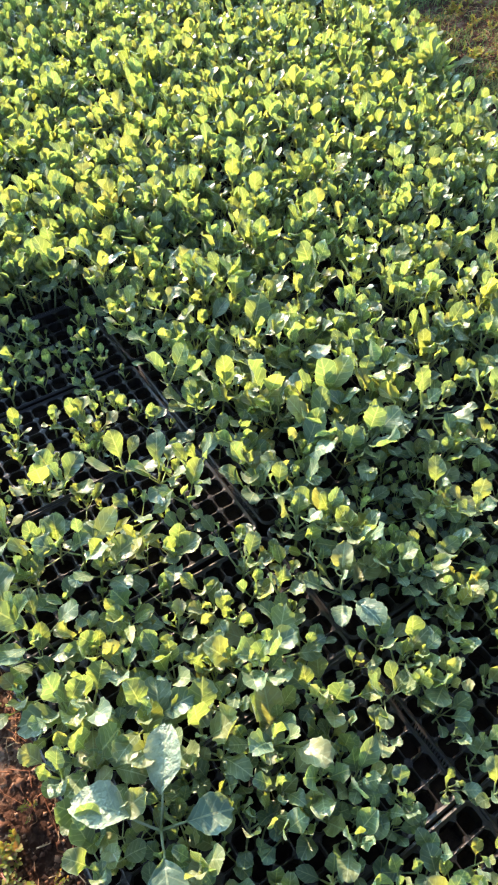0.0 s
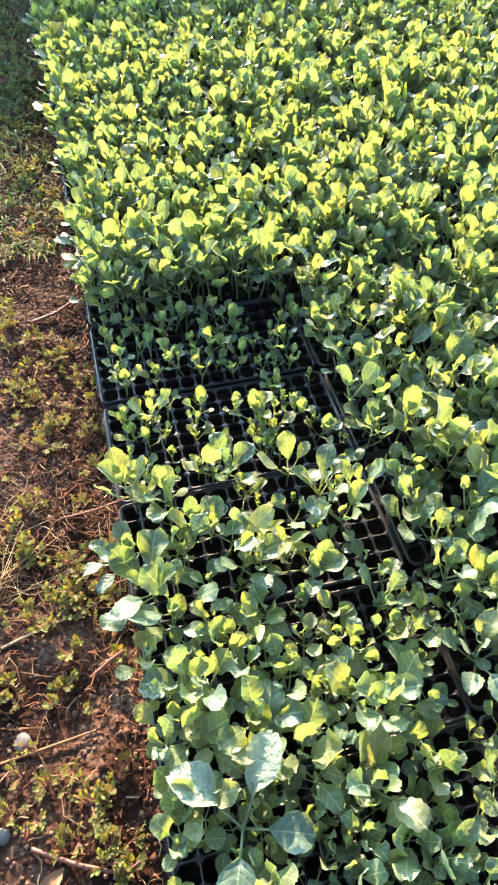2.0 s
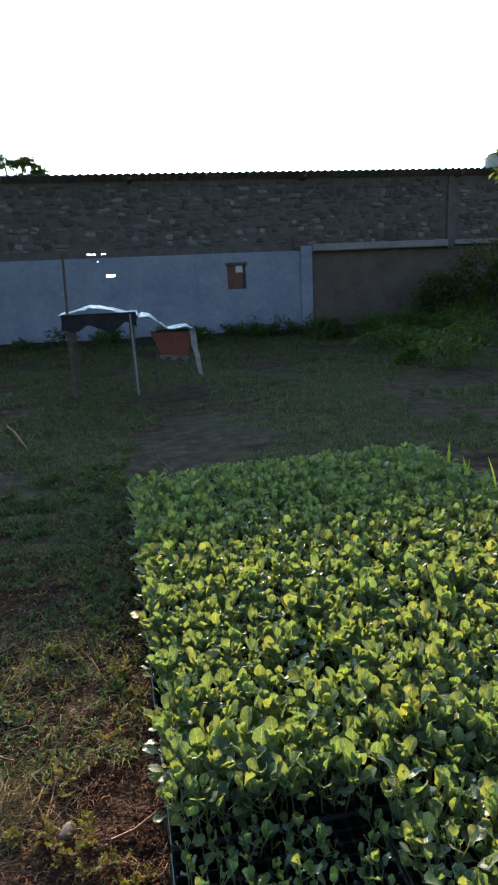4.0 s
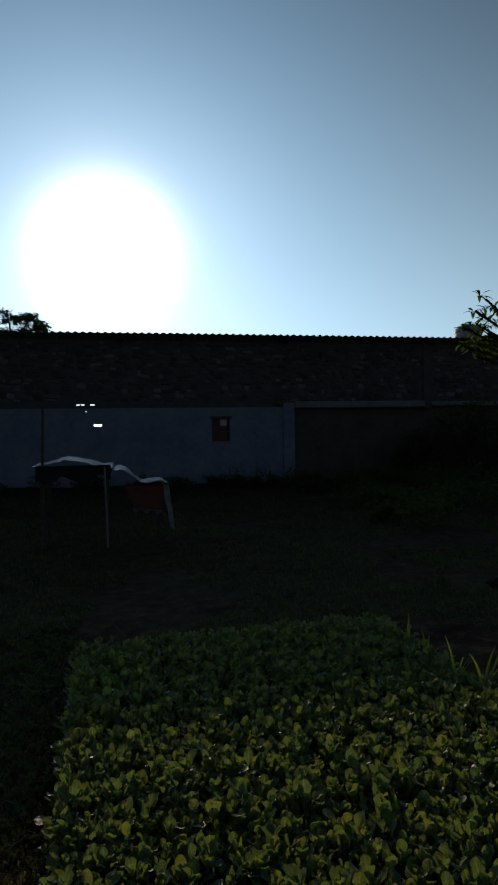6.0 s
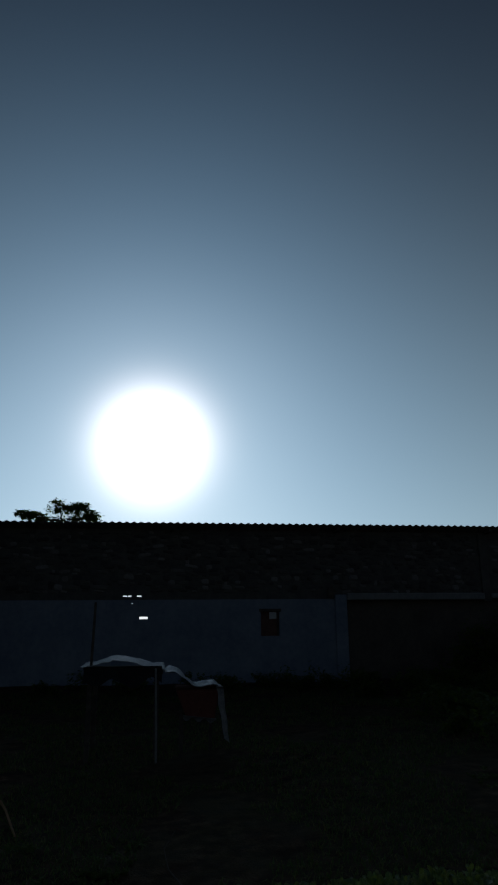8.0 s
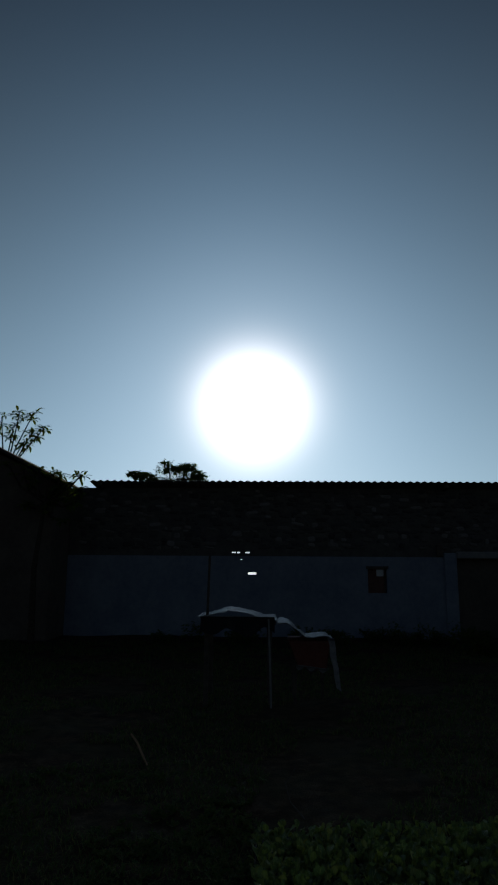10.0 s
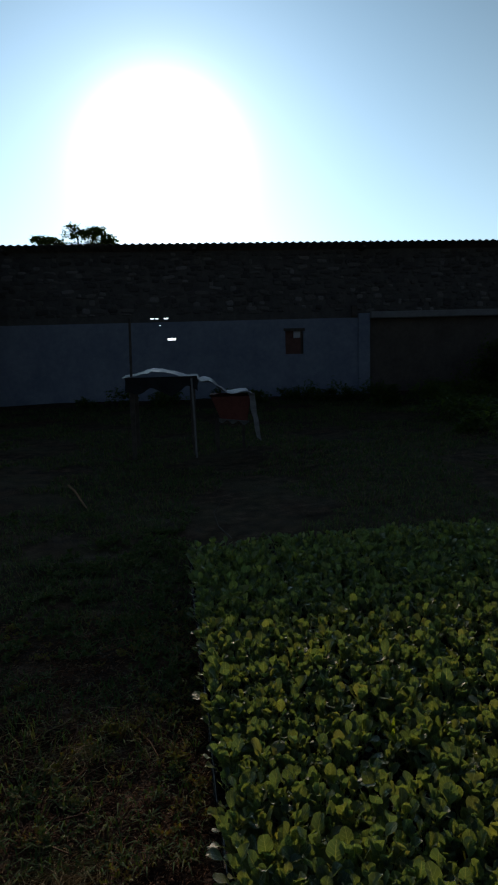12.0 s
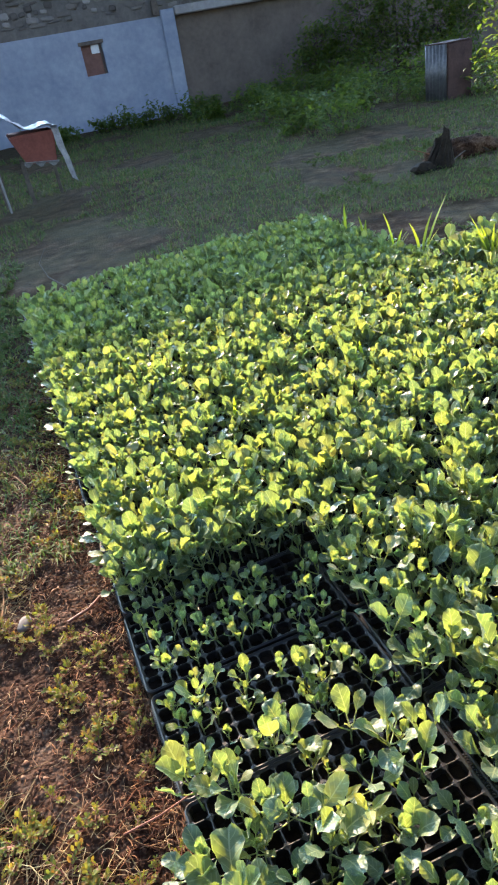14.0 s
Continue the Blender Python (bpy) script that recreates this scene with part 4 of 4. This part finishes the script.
def corrugated(x0, x1, y0, y1, z0, z1, period, amp, thick=0.008, across=8):
    """A wavy sheet: waves run across x, the sheet falls from z0 at y0 to z1 at y1."""
    n = int((x1 - x0) / period * across)
    xs = np.linspace(x0, x1, n + 1)
    w = amp * np.sin(2 * math.pi * xs / period)
    rows = [np.stack([xs, np.full_like(xs, y), z + w + o], -1) for y, z, o in ((y0, z0, 0), (y1, z1, 0), (y1, z1, -thick), (y0, z0, -thick))]
    V = np.concatenate(rows)
    i = np.arange(n)
    Q = [np.stack([a * (n + 1) + i, a * (n + 1) + i + 1, b * (n + 1) + i + 1, b * (n + 1) + i], -1) for a, b in ((0, 1), (1, 2), (2, 3), (3, 0))]
    Q = np.concatenate(Q)
    return V, Q, np.zeros((Q.size, 2))


new("roof", np_mesh("roof", [corrugated(-4.85, RIGHT, -0.45, 5.5, 4.285, 3.66, 0.2, 0.019)], SHEET)).parent = shed
for x in (-4.6, 0.5, 5.3, 10.0, 14.5):
    bm = bmesh.new()
    box(bm, x - 0.05, x + 0.05, -0.4, 5.3, 4.11, 4.18)
    for v in bm.verts:
        v.co.z -= (v.co.y + 0.45) * 0.108 - 0.03
    part("rafter", bm, TIMBER, shed)
    bm = bmesh.new()
    box(bm, x - 0.07, x + 0.07, 5.1, 5.24, -0.1, 3.62)
    part("post", bm, TIMBER, shed)

# rubble stones of the upper wall
rng_r = random.Random(8)
stone_meshes = []
for k in range(7):
    bm = bmesh.new()
    box(bm, -0.5, 0.5, -0.5, 0.5, -0.5, 0.5, 0.2)
    for v in bm.verts:
        v.co += Vector([0.09 * noise.noise(v.co * 3 + Vector((k * 7, a * 5, 0))) for a in range(3)])
    me = bpy.data.meshes.new("stone")
    bm.to_mesh(me)
    bm.free()
    me.materials.append(RUBBLE)
    stone_meshes.append(me)
x_row, z_row = LEFT + 0.1, 2.40
near_stones, rest_bm = 0, bmesh.new()
while z_row < 4.0:
    h = rng_r.uniform(0.055, 0.125)
    x_row = LEFT + 0.1 + rng_r.uniform(0, 0.3)
    while x_row < 15.5:
        w = rng_r.uniform(0.12, 0.44)
        clear = not (9.7 < x_row + w and x_row < 10.05) and not (z_row < 2.6 and -0.9 < x_row + w and x_row < -0.1)
        if clear and rng_r.random() < 0.82:
            me = stone_meshes[rng_r.randrange(7)]
            m = Matrix.LocRotScale((x_row + w / 2, 0.03, z_row + h / 2 + rng_r.uniform(-0.03, 0.03)), Euler((0, rng_r.uniform(-0.16, 0.16), 0)), (w * rng_r.uniform(0.6, 0.95), rng_r.uniform(0.03, 0.10), h * rng_r.uniform(0.7, 1.35)))
            if 4.6 < x_row < 9.7 and near_stones < 300:
                s = new("stone", me)
                s.parent = shed
                s.matrix_basis = m
                near_stones += 1
            else:
                moved = me.copy()
                moved.transform(m)
                rest_bm.from_mesh(moved)
                bpy.data.meshes.remove(moved)
        x_row += w + 0.015
    z_row += h + 0.012
tagged(part("rubble", rest_bm, RUBBLE, shed), kind="stuff")

# the tank on the roof
tank = tagged(new("water_tank"), "pale plastic water tank standing on the roof", "water tank")
bm = bmesh.new()
bmesh.ops.create_cone(bm, cap_ends=True, segments=32, radius1=0.42, radius2=0.42, depth=0.55)
bmesh.ops.bevel(bm, geom=[e for e in bm.edges if abs(e.verts[0].co.z - e.verts[1].co.z) < 1e-4 and e.verts[0].co.z > 0], offset=0.08, segments=3, affect="EDGES")
part("tank_body", bm, TANK, tank, smooth=True).location = (0, 0, 0.275)
bm = bmesh.new()
bmesh.ops.create_cone(bm, cap_ends=True, segments=24, radius1=0.17, radius2=0.15, depth=0.06)
part("lid", bm, TANK, tank).location = (0, 0, 0.58)
tank.location = (11.55, 18.9, 4.22)

# the neighbour's house, seen past the shed's end
house = tagged(new("neighbour_house"), "low dark house with sloping roof beside the shed", "house")
bm = bmesh.new()
for pts in [[(-5.5, 0), (-11.5, 0), (-11.5, 4.1), (-8.5, 5.62), (-5.5, 4.1)]]:
    front = [bm.verts.new((x, 17.0, z - 0.05)) for x, z in pts]
    back = [bm.verts.new((x, 24.0, z - 0.05)) for x, z in pts]
    bm.faces.new(front)
    bm.faces.new(back[::-1])
    for i in range(5):
        bm.faces.new((front[i], back[i], back[(i + 1) % 5], front[(i + 1) % 5]))
bmesh.ops.recalc_face_normals(bm, faces=bm.faces)
part("wall", bm, BROWN_WALL, house)
for sx in (1, -1):
    bm = bmesh.new()
    p = [(-8.5, 5.69), (-8.5 + sx * 3.4, 3.99)]
    vs = [bm.verts.new((x, y, z + o)) for o in (-0.04, 0.04) for x, z in p for y in (16.7, 24.3)]
    for f in ((0, 1, 3, 2), (4, 5, 7, 6), (0, 1, 5, 4), (2, 3, 7, 6), (0, 2, 6, 4), (1, 3, 7, 5)):
        bm.faces.new([vs[i] for i in f])
    bmesh.ops.recalc_face_normals(bm, faces=bm.faces)
    part("roof", bm, TILE, house, "dark sloping roof")

# ---- trees and shrubs ----


def tree(name, label, base, trunk_h, trunk_r, crowns, leaf, count, seed, clump=0.28, group="", open_share=0.0):
    """Tapered trunk, limbs to each crown lobe, and leaves in uneven clumps."""
    rng = np.random.default_rng(seed)
    root = tagged(new(name), label, "tree" if trunk_h > 0.3 else "shrub", group)
    b = np.array(base, float)
    top = b + (rng.normal(0, 0.1), rng.normal(0, 0.1), trunk_h)
    wood = [tube_np([b - (0, 0, 0.05), b + (0, 0, trunk_h * 0.4), top], [trunk_r * 1.3, trunk_r, trunk_r * 0.75], 10)]
    leaves = []
    shapes = [blade_np(s, s * 0.55, 0.0, rng.uniform(-0.6, 0.6), rng.uniform(0.2, 1.2), 0.4, 0.05, 0.0, rng, 3, 2, 0.85, leaf * 0.015)
              for s in leaf * rng.uniform(0.6, 1.3, 30)]
    for c, r in crowns:
        c, r = np.array(c, float), np.array(r, float)
        limb_mid = (top + c) / 2 + rng.normal(0, 0.1, 3) * r
        wood.append(tube_np([top - (0, 0, trunk_h * 0.1), limb_mid, c], [trunk_r * 0.55, trunk_r * 0.35, trunk_r * 0.15], 6))
        n_cl = max(6, int(count / len(crowns) / 16))
        for _ in range(n_cl):
            d = rng.normal(0, 1, 3)
            d /= np.linalg.norm(d)
            p = c + d * r * rng.uniform(0.35, 1.0) ** 0.6
            if rng.random() < open_share:
                continue
            wood.append(tube_np([c + (p - c) * 0.2, (c + p) / 2 + rng.normal(0, 0.06, 3) * r, p], [trunk_r * 0.12, trunk_r * 0.08, trunk_r * 0.04], 3))
            for _ in range(16):
                q = p + rng.normal(0, clump, 3) * r.mean() * 0.5
                leaves.append(turned(shapes[int(rng.integers(30))], rng.uniform(0, 6.28), q))
    tb = new("trunk", np_mesh("trunk", wood, BARK))
    tb.parent = root
    cr = new("crown", np_mesh("crown", leaves, TREE_LEAF))
    cr.parent = root
    return root


tree("leafy_tree", "green broad-leaved tree with sunlit drooping leaves", (4.5, 4.3, 0), 1.3, 0.06,
     [((4.66, 4.1, 1.45), (0.9, 0.6, 0.5)), ((4.68, 4.1, 0.95), (0.95, 0.6, 0.45)), ((5.2, 4.3, 1.9), (0.8, 0.7, 0.5))], 0.052, 17000, 5, 0.26)
tree("distant_tree", "dark spreading tree rising behind the shed roof", (-4.6, 33.1, 0), 4.3, 0.22,
     [((-4.7, 33.1, 7.15), (0.75, 0.7, 0.32)), ((-3.85, 33.1, 7.05), (0.6, 0.6, 0.30)), ((-6.35, 33.2, 6.75), (0.45, 0.5, 0.22)), ((-5.7, 33.0, 6.62), (0.6, 0.5, 0.26)),
      ((-3.1, 33.0, 6.75), (0.5, 0.5, 0.28)), ((-4.4, 33.1, 6.5), (1.9, 1.0, 0.3))], 0.17, 4200, 6, 0.24, open_share=0.25)


def tufted_tree(name, label, trunk, limbs, leaf, seed, kind="tree"):
    """Bare limbs that end in drooping rosettes of long leaves."""
    rng = np.random.default_rng(seed)
    root = tagged(new(name), label, kind)
    wood, leaves = [tube_np(trunk, [0.09, 0.07, 0.05], 8)], []
    top = np.array(trunk[-1], float)
    for end in limbs:
        e = np.array(end, float)
        bend = (top + e) / 2 + (rng.normal(0, 0.08), rng.normal(0, 0.08), -0.12)
        wood.append(tube_np([top, bend, e], [0.045, 0.032, 0.02], 6))
        for k in range(int(rng.integers(3, 6))):
            c = e + (bend - e) * 0.11 * k + rng.normal(0, 0.07, 3)
            wood.append(tube_np([e + (bend - e) * 0.2, (e + c) / 2, c], [0.016, 0.013, 0.01], 4))
            for q in range(int(rng.integers(7, 11))):
                L = leaf * rng.uniform(0.7, 1.25)
                lf = blade_np(L, L * 0.34, L * 0.18, rng.uniform(-0.3, 0.9), rng.uniform(0.6, 1.7), 0.3, 0.05, 0.0, rng, 5, 2, 0.85, 0.006)
                leaves.append(turned(lf, q * 2.4 + rng.uniform(-0.4, 0.4), c))
    new("trunk", np_mesh("trunk", wood, BARK)).parent = root
    new("crown", np_mesh("crown", leaves, TREE_LEAF)).parent = root
    return root


tufted_tree("tufted_tree", "dark bare-limbed tree with leaf rosettes beside the house", [(-10.2, 24.6, -0.1), (-10.0, 24.6, 3.0), (-9.9, 24.6, 5.4)],
            [(-9.5, 24.6, 8.0), (-8.9, 24.5, 7.9), (-8.45, 24.6, 7.35), (-9.2, 24.5, 6.75), (-9.75, 24.7, 7.3), (-10.2, 24.6, 7.7), (-8.9, 24.6, 7.2), (-10.8, 24.6, 7.4), (-10.9, 24.5, 8.2), (-11.6, 24.6, 7.7), (-11.4, 24.6, 6.9)], 0.30, 7)
tufted_tree("creeper_shrub", "leafy shrub with drooping rosettes growing over the shed's end", [(-5.7, 16.5, -0.1), (-5.75, 16.5, 1.8), (-5.6, 16.55, 3.5)],
            [(-5.83, 16.55, 4.38), (-5.5, 16.55, 4.22), (-5.24, 16.6, 4.24), (-4.68, 16.6, 4.24), (-4.95, 16.5, 4.02), (-5.4, 16.45, 3.8), (-5.9, 16.45, 3.9), (-5.5, 16.4, 3.3), (-4.6, 16.5, 3.85), (-6.2, 16.45, 4.3),
             (-6.1, 16.4, 3.4), (-5.1, 16.4, 3.0), (-4.75, 16.45, 3.5), (-6.6, 16.5, 4.45), (-5.2, 16.4, 3.6)], 0.19, 9, "shrub")
tufted_tree("tufted_tree", "green tree with drooping leaf rosettes rising before the shed", [(9.6, 10.5, -0.1), (9.5, 10.5, 1.2), (9.1, 10.4, 2.4)],
            [(6.33, 10.1, 2.98), (6.42, 10.3, 3.35), (6.62, 10.2, 3.62), (6.5, 10.0, 2.78), (6.9, 10.3, 3.85), (6.8, 10.1, 3.2), (7.1, 10.2, 3.55), (7.15, 10.4, 2.9), (7.4, 10.3, 4.0), (7.6, 10.3, 3.4),
             (7.9, 10.3, 4.1), (8.3, 10.4, 3.8), (6.62, 10.2, 3.05), (6.7, 10.3, 3.4), (8.8, 10.4, 3.5), (9.2, 10.5, 3.0)], 0.17, 17)
# dense dark growth that hides the brown wall's end
for i, (x, y, w, h) in enumerate(((8.4, 16.3, 0.8, 1.5), (9.4, 16.0, 0.95, 2.1), (10.5, 16.2, 1.0, 2.5), (11.8, 15.8, 1.2, 2.4))):
    tree("tall_shrub", "tall dense dark green shrub against the brown wall", (x, y, -0.05), 0.28, 0.05,
         [((x, y, h * 0.72), (w * 0.7, 0.45, h * 0.30)), ((x - w * 0.35, y - 0.1, h * 0.42), (w * 0.6, 0.4, h * 0.28)), ((x + w * 0.4, y, h * 0.36), (w * 0.6, 0.4, h * 0.3))], 0.11, 2600, 160 + i, 0.42, "tall shrubs against the wall", 0.15)
for i, (x, y, s) in enumerate(((7.4, 13.6, 1.0), (8.6, 14.8, 1.2), (6.0, 15.0, 0.8), (9.8, 13.2, 1.1), (5.2, 16.4, 0.6), (3.2, 16.8, 0.55), (11.0, 15.0, 1.3), (1.8, 16.9, 0.5), (6.6, 11.6, 0.7), (4.6, 14.2, 0.5), (7.9, 17.0, 1.0), (7.0, 10.6, 1.25))):
    tree("weed_shrub", "tall green weed shrub in shade below the wall", (x, y, -0.02), 0.12, 0.015,
         [((x, y, 0.35 * s), (0.6 * s, 0.5 * s, 0.32 * s)), ((x + 0.4 * s, y, 0.3 * s), (0.45 * s, 0.4 * s, 0.28 * s))], 0.10, 420, 60 + i, 0.4, "weed shrubs below the wall")
for i in range(44):
    x, y, s = rng_g.uniform(-3.5, 12.0), rng_g.uniform(16.0, 17.6), rng_g.uniform(0.45, 0.9)
    if i > 17:
        x, y = rng_g.uniform(4.6, 8.2), rng_g.uniform(8.4, 16.5)
    tree("weed_shrub", "low green weed shrub in shade below the wall", (x, y, -0.02), 0.12, 0.012,
         [((x, y, 0.3 * s), (0.7 * s, 0.4 * s, 0.3 * s))], 0.10, 260, 90 + i, 0.4, "weed shrubs below the wall")

# ---- the covered table ----
TB = 8.6


def sheet_np(f, nu, nv, thick=0.006):
    """A two-sided sheet from f(u, v)."""
    g = np.array([[f(u, v) for u in np.linspace(0, 1, nu + 1)] for v in np.linspace(0, 1, nv + 1)])
    n = (nu + 1) * (nv + 1)
    V = np.concatenate([g.reshape(-1, 3), g.reshape(-1, 3) + (0, thick, thick)])
    idx = np.arange(n).reshape(nv + 1, nu + 1)
    Q = np.stack([idx[:-1, :-1], idx[:-1, 1:], idx[1:, 1:], idx[1:, :-1]], -1).reshape(-1, 4)
    rim = np.concatenate([idx[0, :], idx[1:, -1], idx[-1, :-1][::-1], idx[1:-1, 0][::-1]])
    E = np.stack([rim, np.roll(rim, -1), np.roll(rim, -1) + n, rim + n], -1)
    Q = np.concatenate([Q, Q[:, ::-1] + n, E])
    return V, Q, np.zeros((Q.size, 2))


table = tagged(new("covered_table"), "outdoor table heaped under white plastic sheeting, dark shade strip below", "table")
table.location = (0, TB, 0)
for x in (-0.72, 0.12):
    for y in (0.05, 0.95):
        bm = bmesh.new()
        box(bm, x - 0.03, x + 0.03, y - 0.03, y + 0.03, -0.1, 1.02, 0.005)
        part("leg", bm, TIMBER, table)
bm = bmesh.new()
box(bm, -0.8, 0.2, 0.0, 1.0, 1.0, 1.05, 0.008)
part("tabletop", bm, TIMBER, table)


def heap(u, v):
    x, y = -0.84 + 1.06 * u, -0.04 + 1.1 * v
    n = noise.noise(Vector((u * 5, v * 4, 1)))
    m = noise.noise(Vector((u * 17, v * 9, 4)))
    return x, y, 1.09 + 0.10 * math.exp(-((u - 0.45) / 0.3) ** 2) + 0.03 * n + 0.02 * m - 0.03 * u


# added dark strip below the table edge, where there is only shade
def skirt(u, v):
    x = -0.8 + 0.98 * u
    n = noise.noise(Vector((u * 9, v * 1.5, 3)))
    drop = 0.20 + 0.12 * noise.noise(Vector((u * 4, 0, 6)))
    return x + 0.02 * n, -0.06 + 0.05 * n * v, 1.10 - drop * v


new("plastic_sheet", np_mesh("plastic_sheet", [sheet_np(heap, 24, 16)], WHITE_FILM)).parent = table
new("side_sheet", np_mesh("side_sheet", [sheet_np(skirt, 30, 12)], SHADE_STRIP)).parent = table
tagged(table.children[-2], "crumpled white plastic sheet"), tagged(table.children[-1], "dark strip in place of shade under the table edge")
pole = tagged(new("pole", np_mesh("pole", [tube_np([(-0.71, TB + 0.1, -0.05), (-0.72, TB + 0.1, 1.0), (-0.70, TB + 0.1, 1.9)], [0.022, 0.02, 0.018], 8)], TIMBER)), "thin dark upright pole beside the table", "pole")
prop = tagged(new("pole", np_mesh("pole", [tube_np([(0.13, TB - 0.18, -0.02), (0.12, TB - 0.14, 0.5), (0.10, TB - 0.12, 1.08)], [0.014, 0.014, 0.012], 8)], PALE)), "pale thin stick leaning on the covered table", "pole")

cart = tagged(new("loaded_barrow"), "red-brown barrow body heaped with white plastic, beside the table", "barrow")
cart.location = (0, TB, 0)
bm = bmesh.new()
vs = [bm.verts.new(p) for p in ((0.36, 0.0, 0.80), (0.92, 0.0, 0.80), (0.86, 0.05, 0.42), (0.50, 0.05, 0.47), (0.36, 0.6, 0.82), (0.92, 0.6, 0.80), (0.86, 0.55, 0.42), (0.50, 0.55, 0.47))]
for f in ((0, 1, 2, 3), (7, 6, 5, 4), (0, 4, 5, 1), (1, 5, 6, 2), (2, 6, 7, 3), (3, 7, 4, 0)):
    bm.faces.new([vs[i] for i in f])
bmesh.ops.recalc_face_normals(bm, faces=bm.faces)
bmesh.ops.bevel(bm, geom=list(bm.edges), offset=0.02, segments=2, affect="EDGES")
part("barrow_body", bm, RED_BROWN, cart, "dull red-brown body")
for x, y in ((0.45, 0.1), (0.45, 0.5), (0.83, 0.3)):
    bm = bmesh.new()
    box(bm, x - 0.02, x + 0.02, y - 0.02, y + 0.02, -0.1, 0.5, 0.004)
    part("leg", bm, TIMBER, cart)


def load(u, v):
    n = noise.noise(Vector((u * 6, v * 4, 8)))
    return 0.22 + 0.74 * u, -0.05 + 0.7 * v, 1.02 - 0.24 * u + 0.05 * n + 0.05 * math.sin(u * 9)


def flap(u, v):
    n = noise.noise(Vector((u * 3, v * 4, 11)))
    return 0.87 + 0.09 * u * (1 - 0.25 * v) + 0.10 * v + 0.02 * n, -0.07 - 0.03 * v, 0.84 - 0.66 * v + 0.06 * (1 - u) * v


def fringe(u, v):
    return 0.46 + 0.42 * u, -0.03 + 0.03 * v, 0.50 - 0.05 * u - 0.06 * v * (0.6 + 0.4 * math.sin(u * 17))


for nm, f, a, b in (("plastic_sheet", load, 20, 12), ("plastic_flap", flap, 6, 14), ("plastic_fringe", fringe, 16, 3)):
    new(nm, np_mesh(nm, [sheet_np(f, a, b)], WHITE_FILM)).parent = cart

# ---- storage box and stump ----
crate = tagged(new("storage_box"), "rusty brown box with grey corrugated side standing on grass", "box")
crate.matrix_basis = pose(7.24, 9.55, 0, 0, 0, 8)
bm = bmesh.new()
box(bm, 0.04, 0.56, 0, 0.5, -0.05, 0.80, 0.015)
part("box_body", bm, RUST, crate)
cv, cq, cu = corrugated(0, 0.5, 0, 0.82, 0, 0, 0.08, 0.010)
cv = cv[:, [2, 0, 1]] + (0.018, 0.0, -0.02)
new("side_sheet", np_mesh("side_sheet", [(cv, cq, cu)], GALV)).parent = crate
tagged(crate.children[-1], "grey corrugated metal sheet")
bm = bmesh.new()
box(bm, 0.0, 0.58, -0.01, 0.51, 0.802, 0.818, 0.006)
part("lid", bm, RUST, crate)

bm = bmesh.new()
bmesh.ops.create_cone(bm, cap_ends=True, segments=20, radius1=0.165, radius2=0.04, depth=0.34)
bmesh.ops.subdivide_edges(bm, edges=bm.edges[:], cuts=3)
for v in bm.verts:
    k = noise.noise(v.co * 13) * 0.06 + noise.noise(v.co * 31) * 0.025
    v.co += Vector((k + (v.co.z + 0.18) * 0.22, k * 0.6, noise.noise(v.co * 22) * 0.13 if v.co.z > 0.08 else 0))
stump = part("tree_stump", bm, CHAR, smooth=False)
stump.location = (4.08, 5.25, 0.12)
tagged(stump, "dark charred jagged tree stump standing in grass", "tree stump")
bm = bmesh.new()
bmesh.ops.create_icosphere(bm, subdivisions=2, radius=0.09)
for v in bm.verts:
    v.co = Vector((v.co.x * 1.5, v.co.y, v.co.z * 0.7)) * (1 + 0.4 * noise.noise(v.co * 12))
clod = part("clod", bm, CHAR)
clod.location = (3.90, 5.22, 0.03)
tagged(clod, "dark lump of wood lying beside the stump", "wood lump")

# broken branches and dead stems heaped beside the stump
rng_b = np.random.default_rng(77)
for i in range(9):
    x, y, a, L = 4.42 + rng_b.normal(0, 0.16), 5.5 + rng_b.normal(0, 0.15), rng_b.uniform(0, 3.1), rng_b.uniform(0.18, 0.42)
    dx, dy = math.cos(a) * L / 2, math.sin(a) * L / 2
    pts = [rest(x - dx, y - dy, 0.006), rest(x, y, 0.05 + rng_b.uniform(0, 0.05)), rest(x + dx, y + dy, rng_b.uniform(0.01, 0.16))]
    ob = new("dead_branch", np_mesh("dead_branch", [tube_np(pts, [0.009, 0.007, 0.004], 6)], TIMBER if i % 2 else TWIG))
    tagged(ob, "brown dead branch lying in a heap beside the stump", "branch", "dead branches beside the stump")

# a low heap of brown earth and dead leaves behind the stump
bm = bmesh.new()
bmesh.ops.create_icosphere(bm, subdivisions=4, radius=1.0)
for v in bm.verts:
    k = 1 + 0.22 * noise.fractal(v.co * 2.2, 0.8, 2.0, 4)
    v.co = Vector((v.co.x * 0.42 * k, v.co.y * 0.26 * k, v.co.z * 0.15 * k))
mound = part("earth_mound", bm, SOIL, smooth=True)
mound.location = (4.62, 5.62, 0.0)
tagged(mound, "low mound of brown earth standing in grass", "earth")
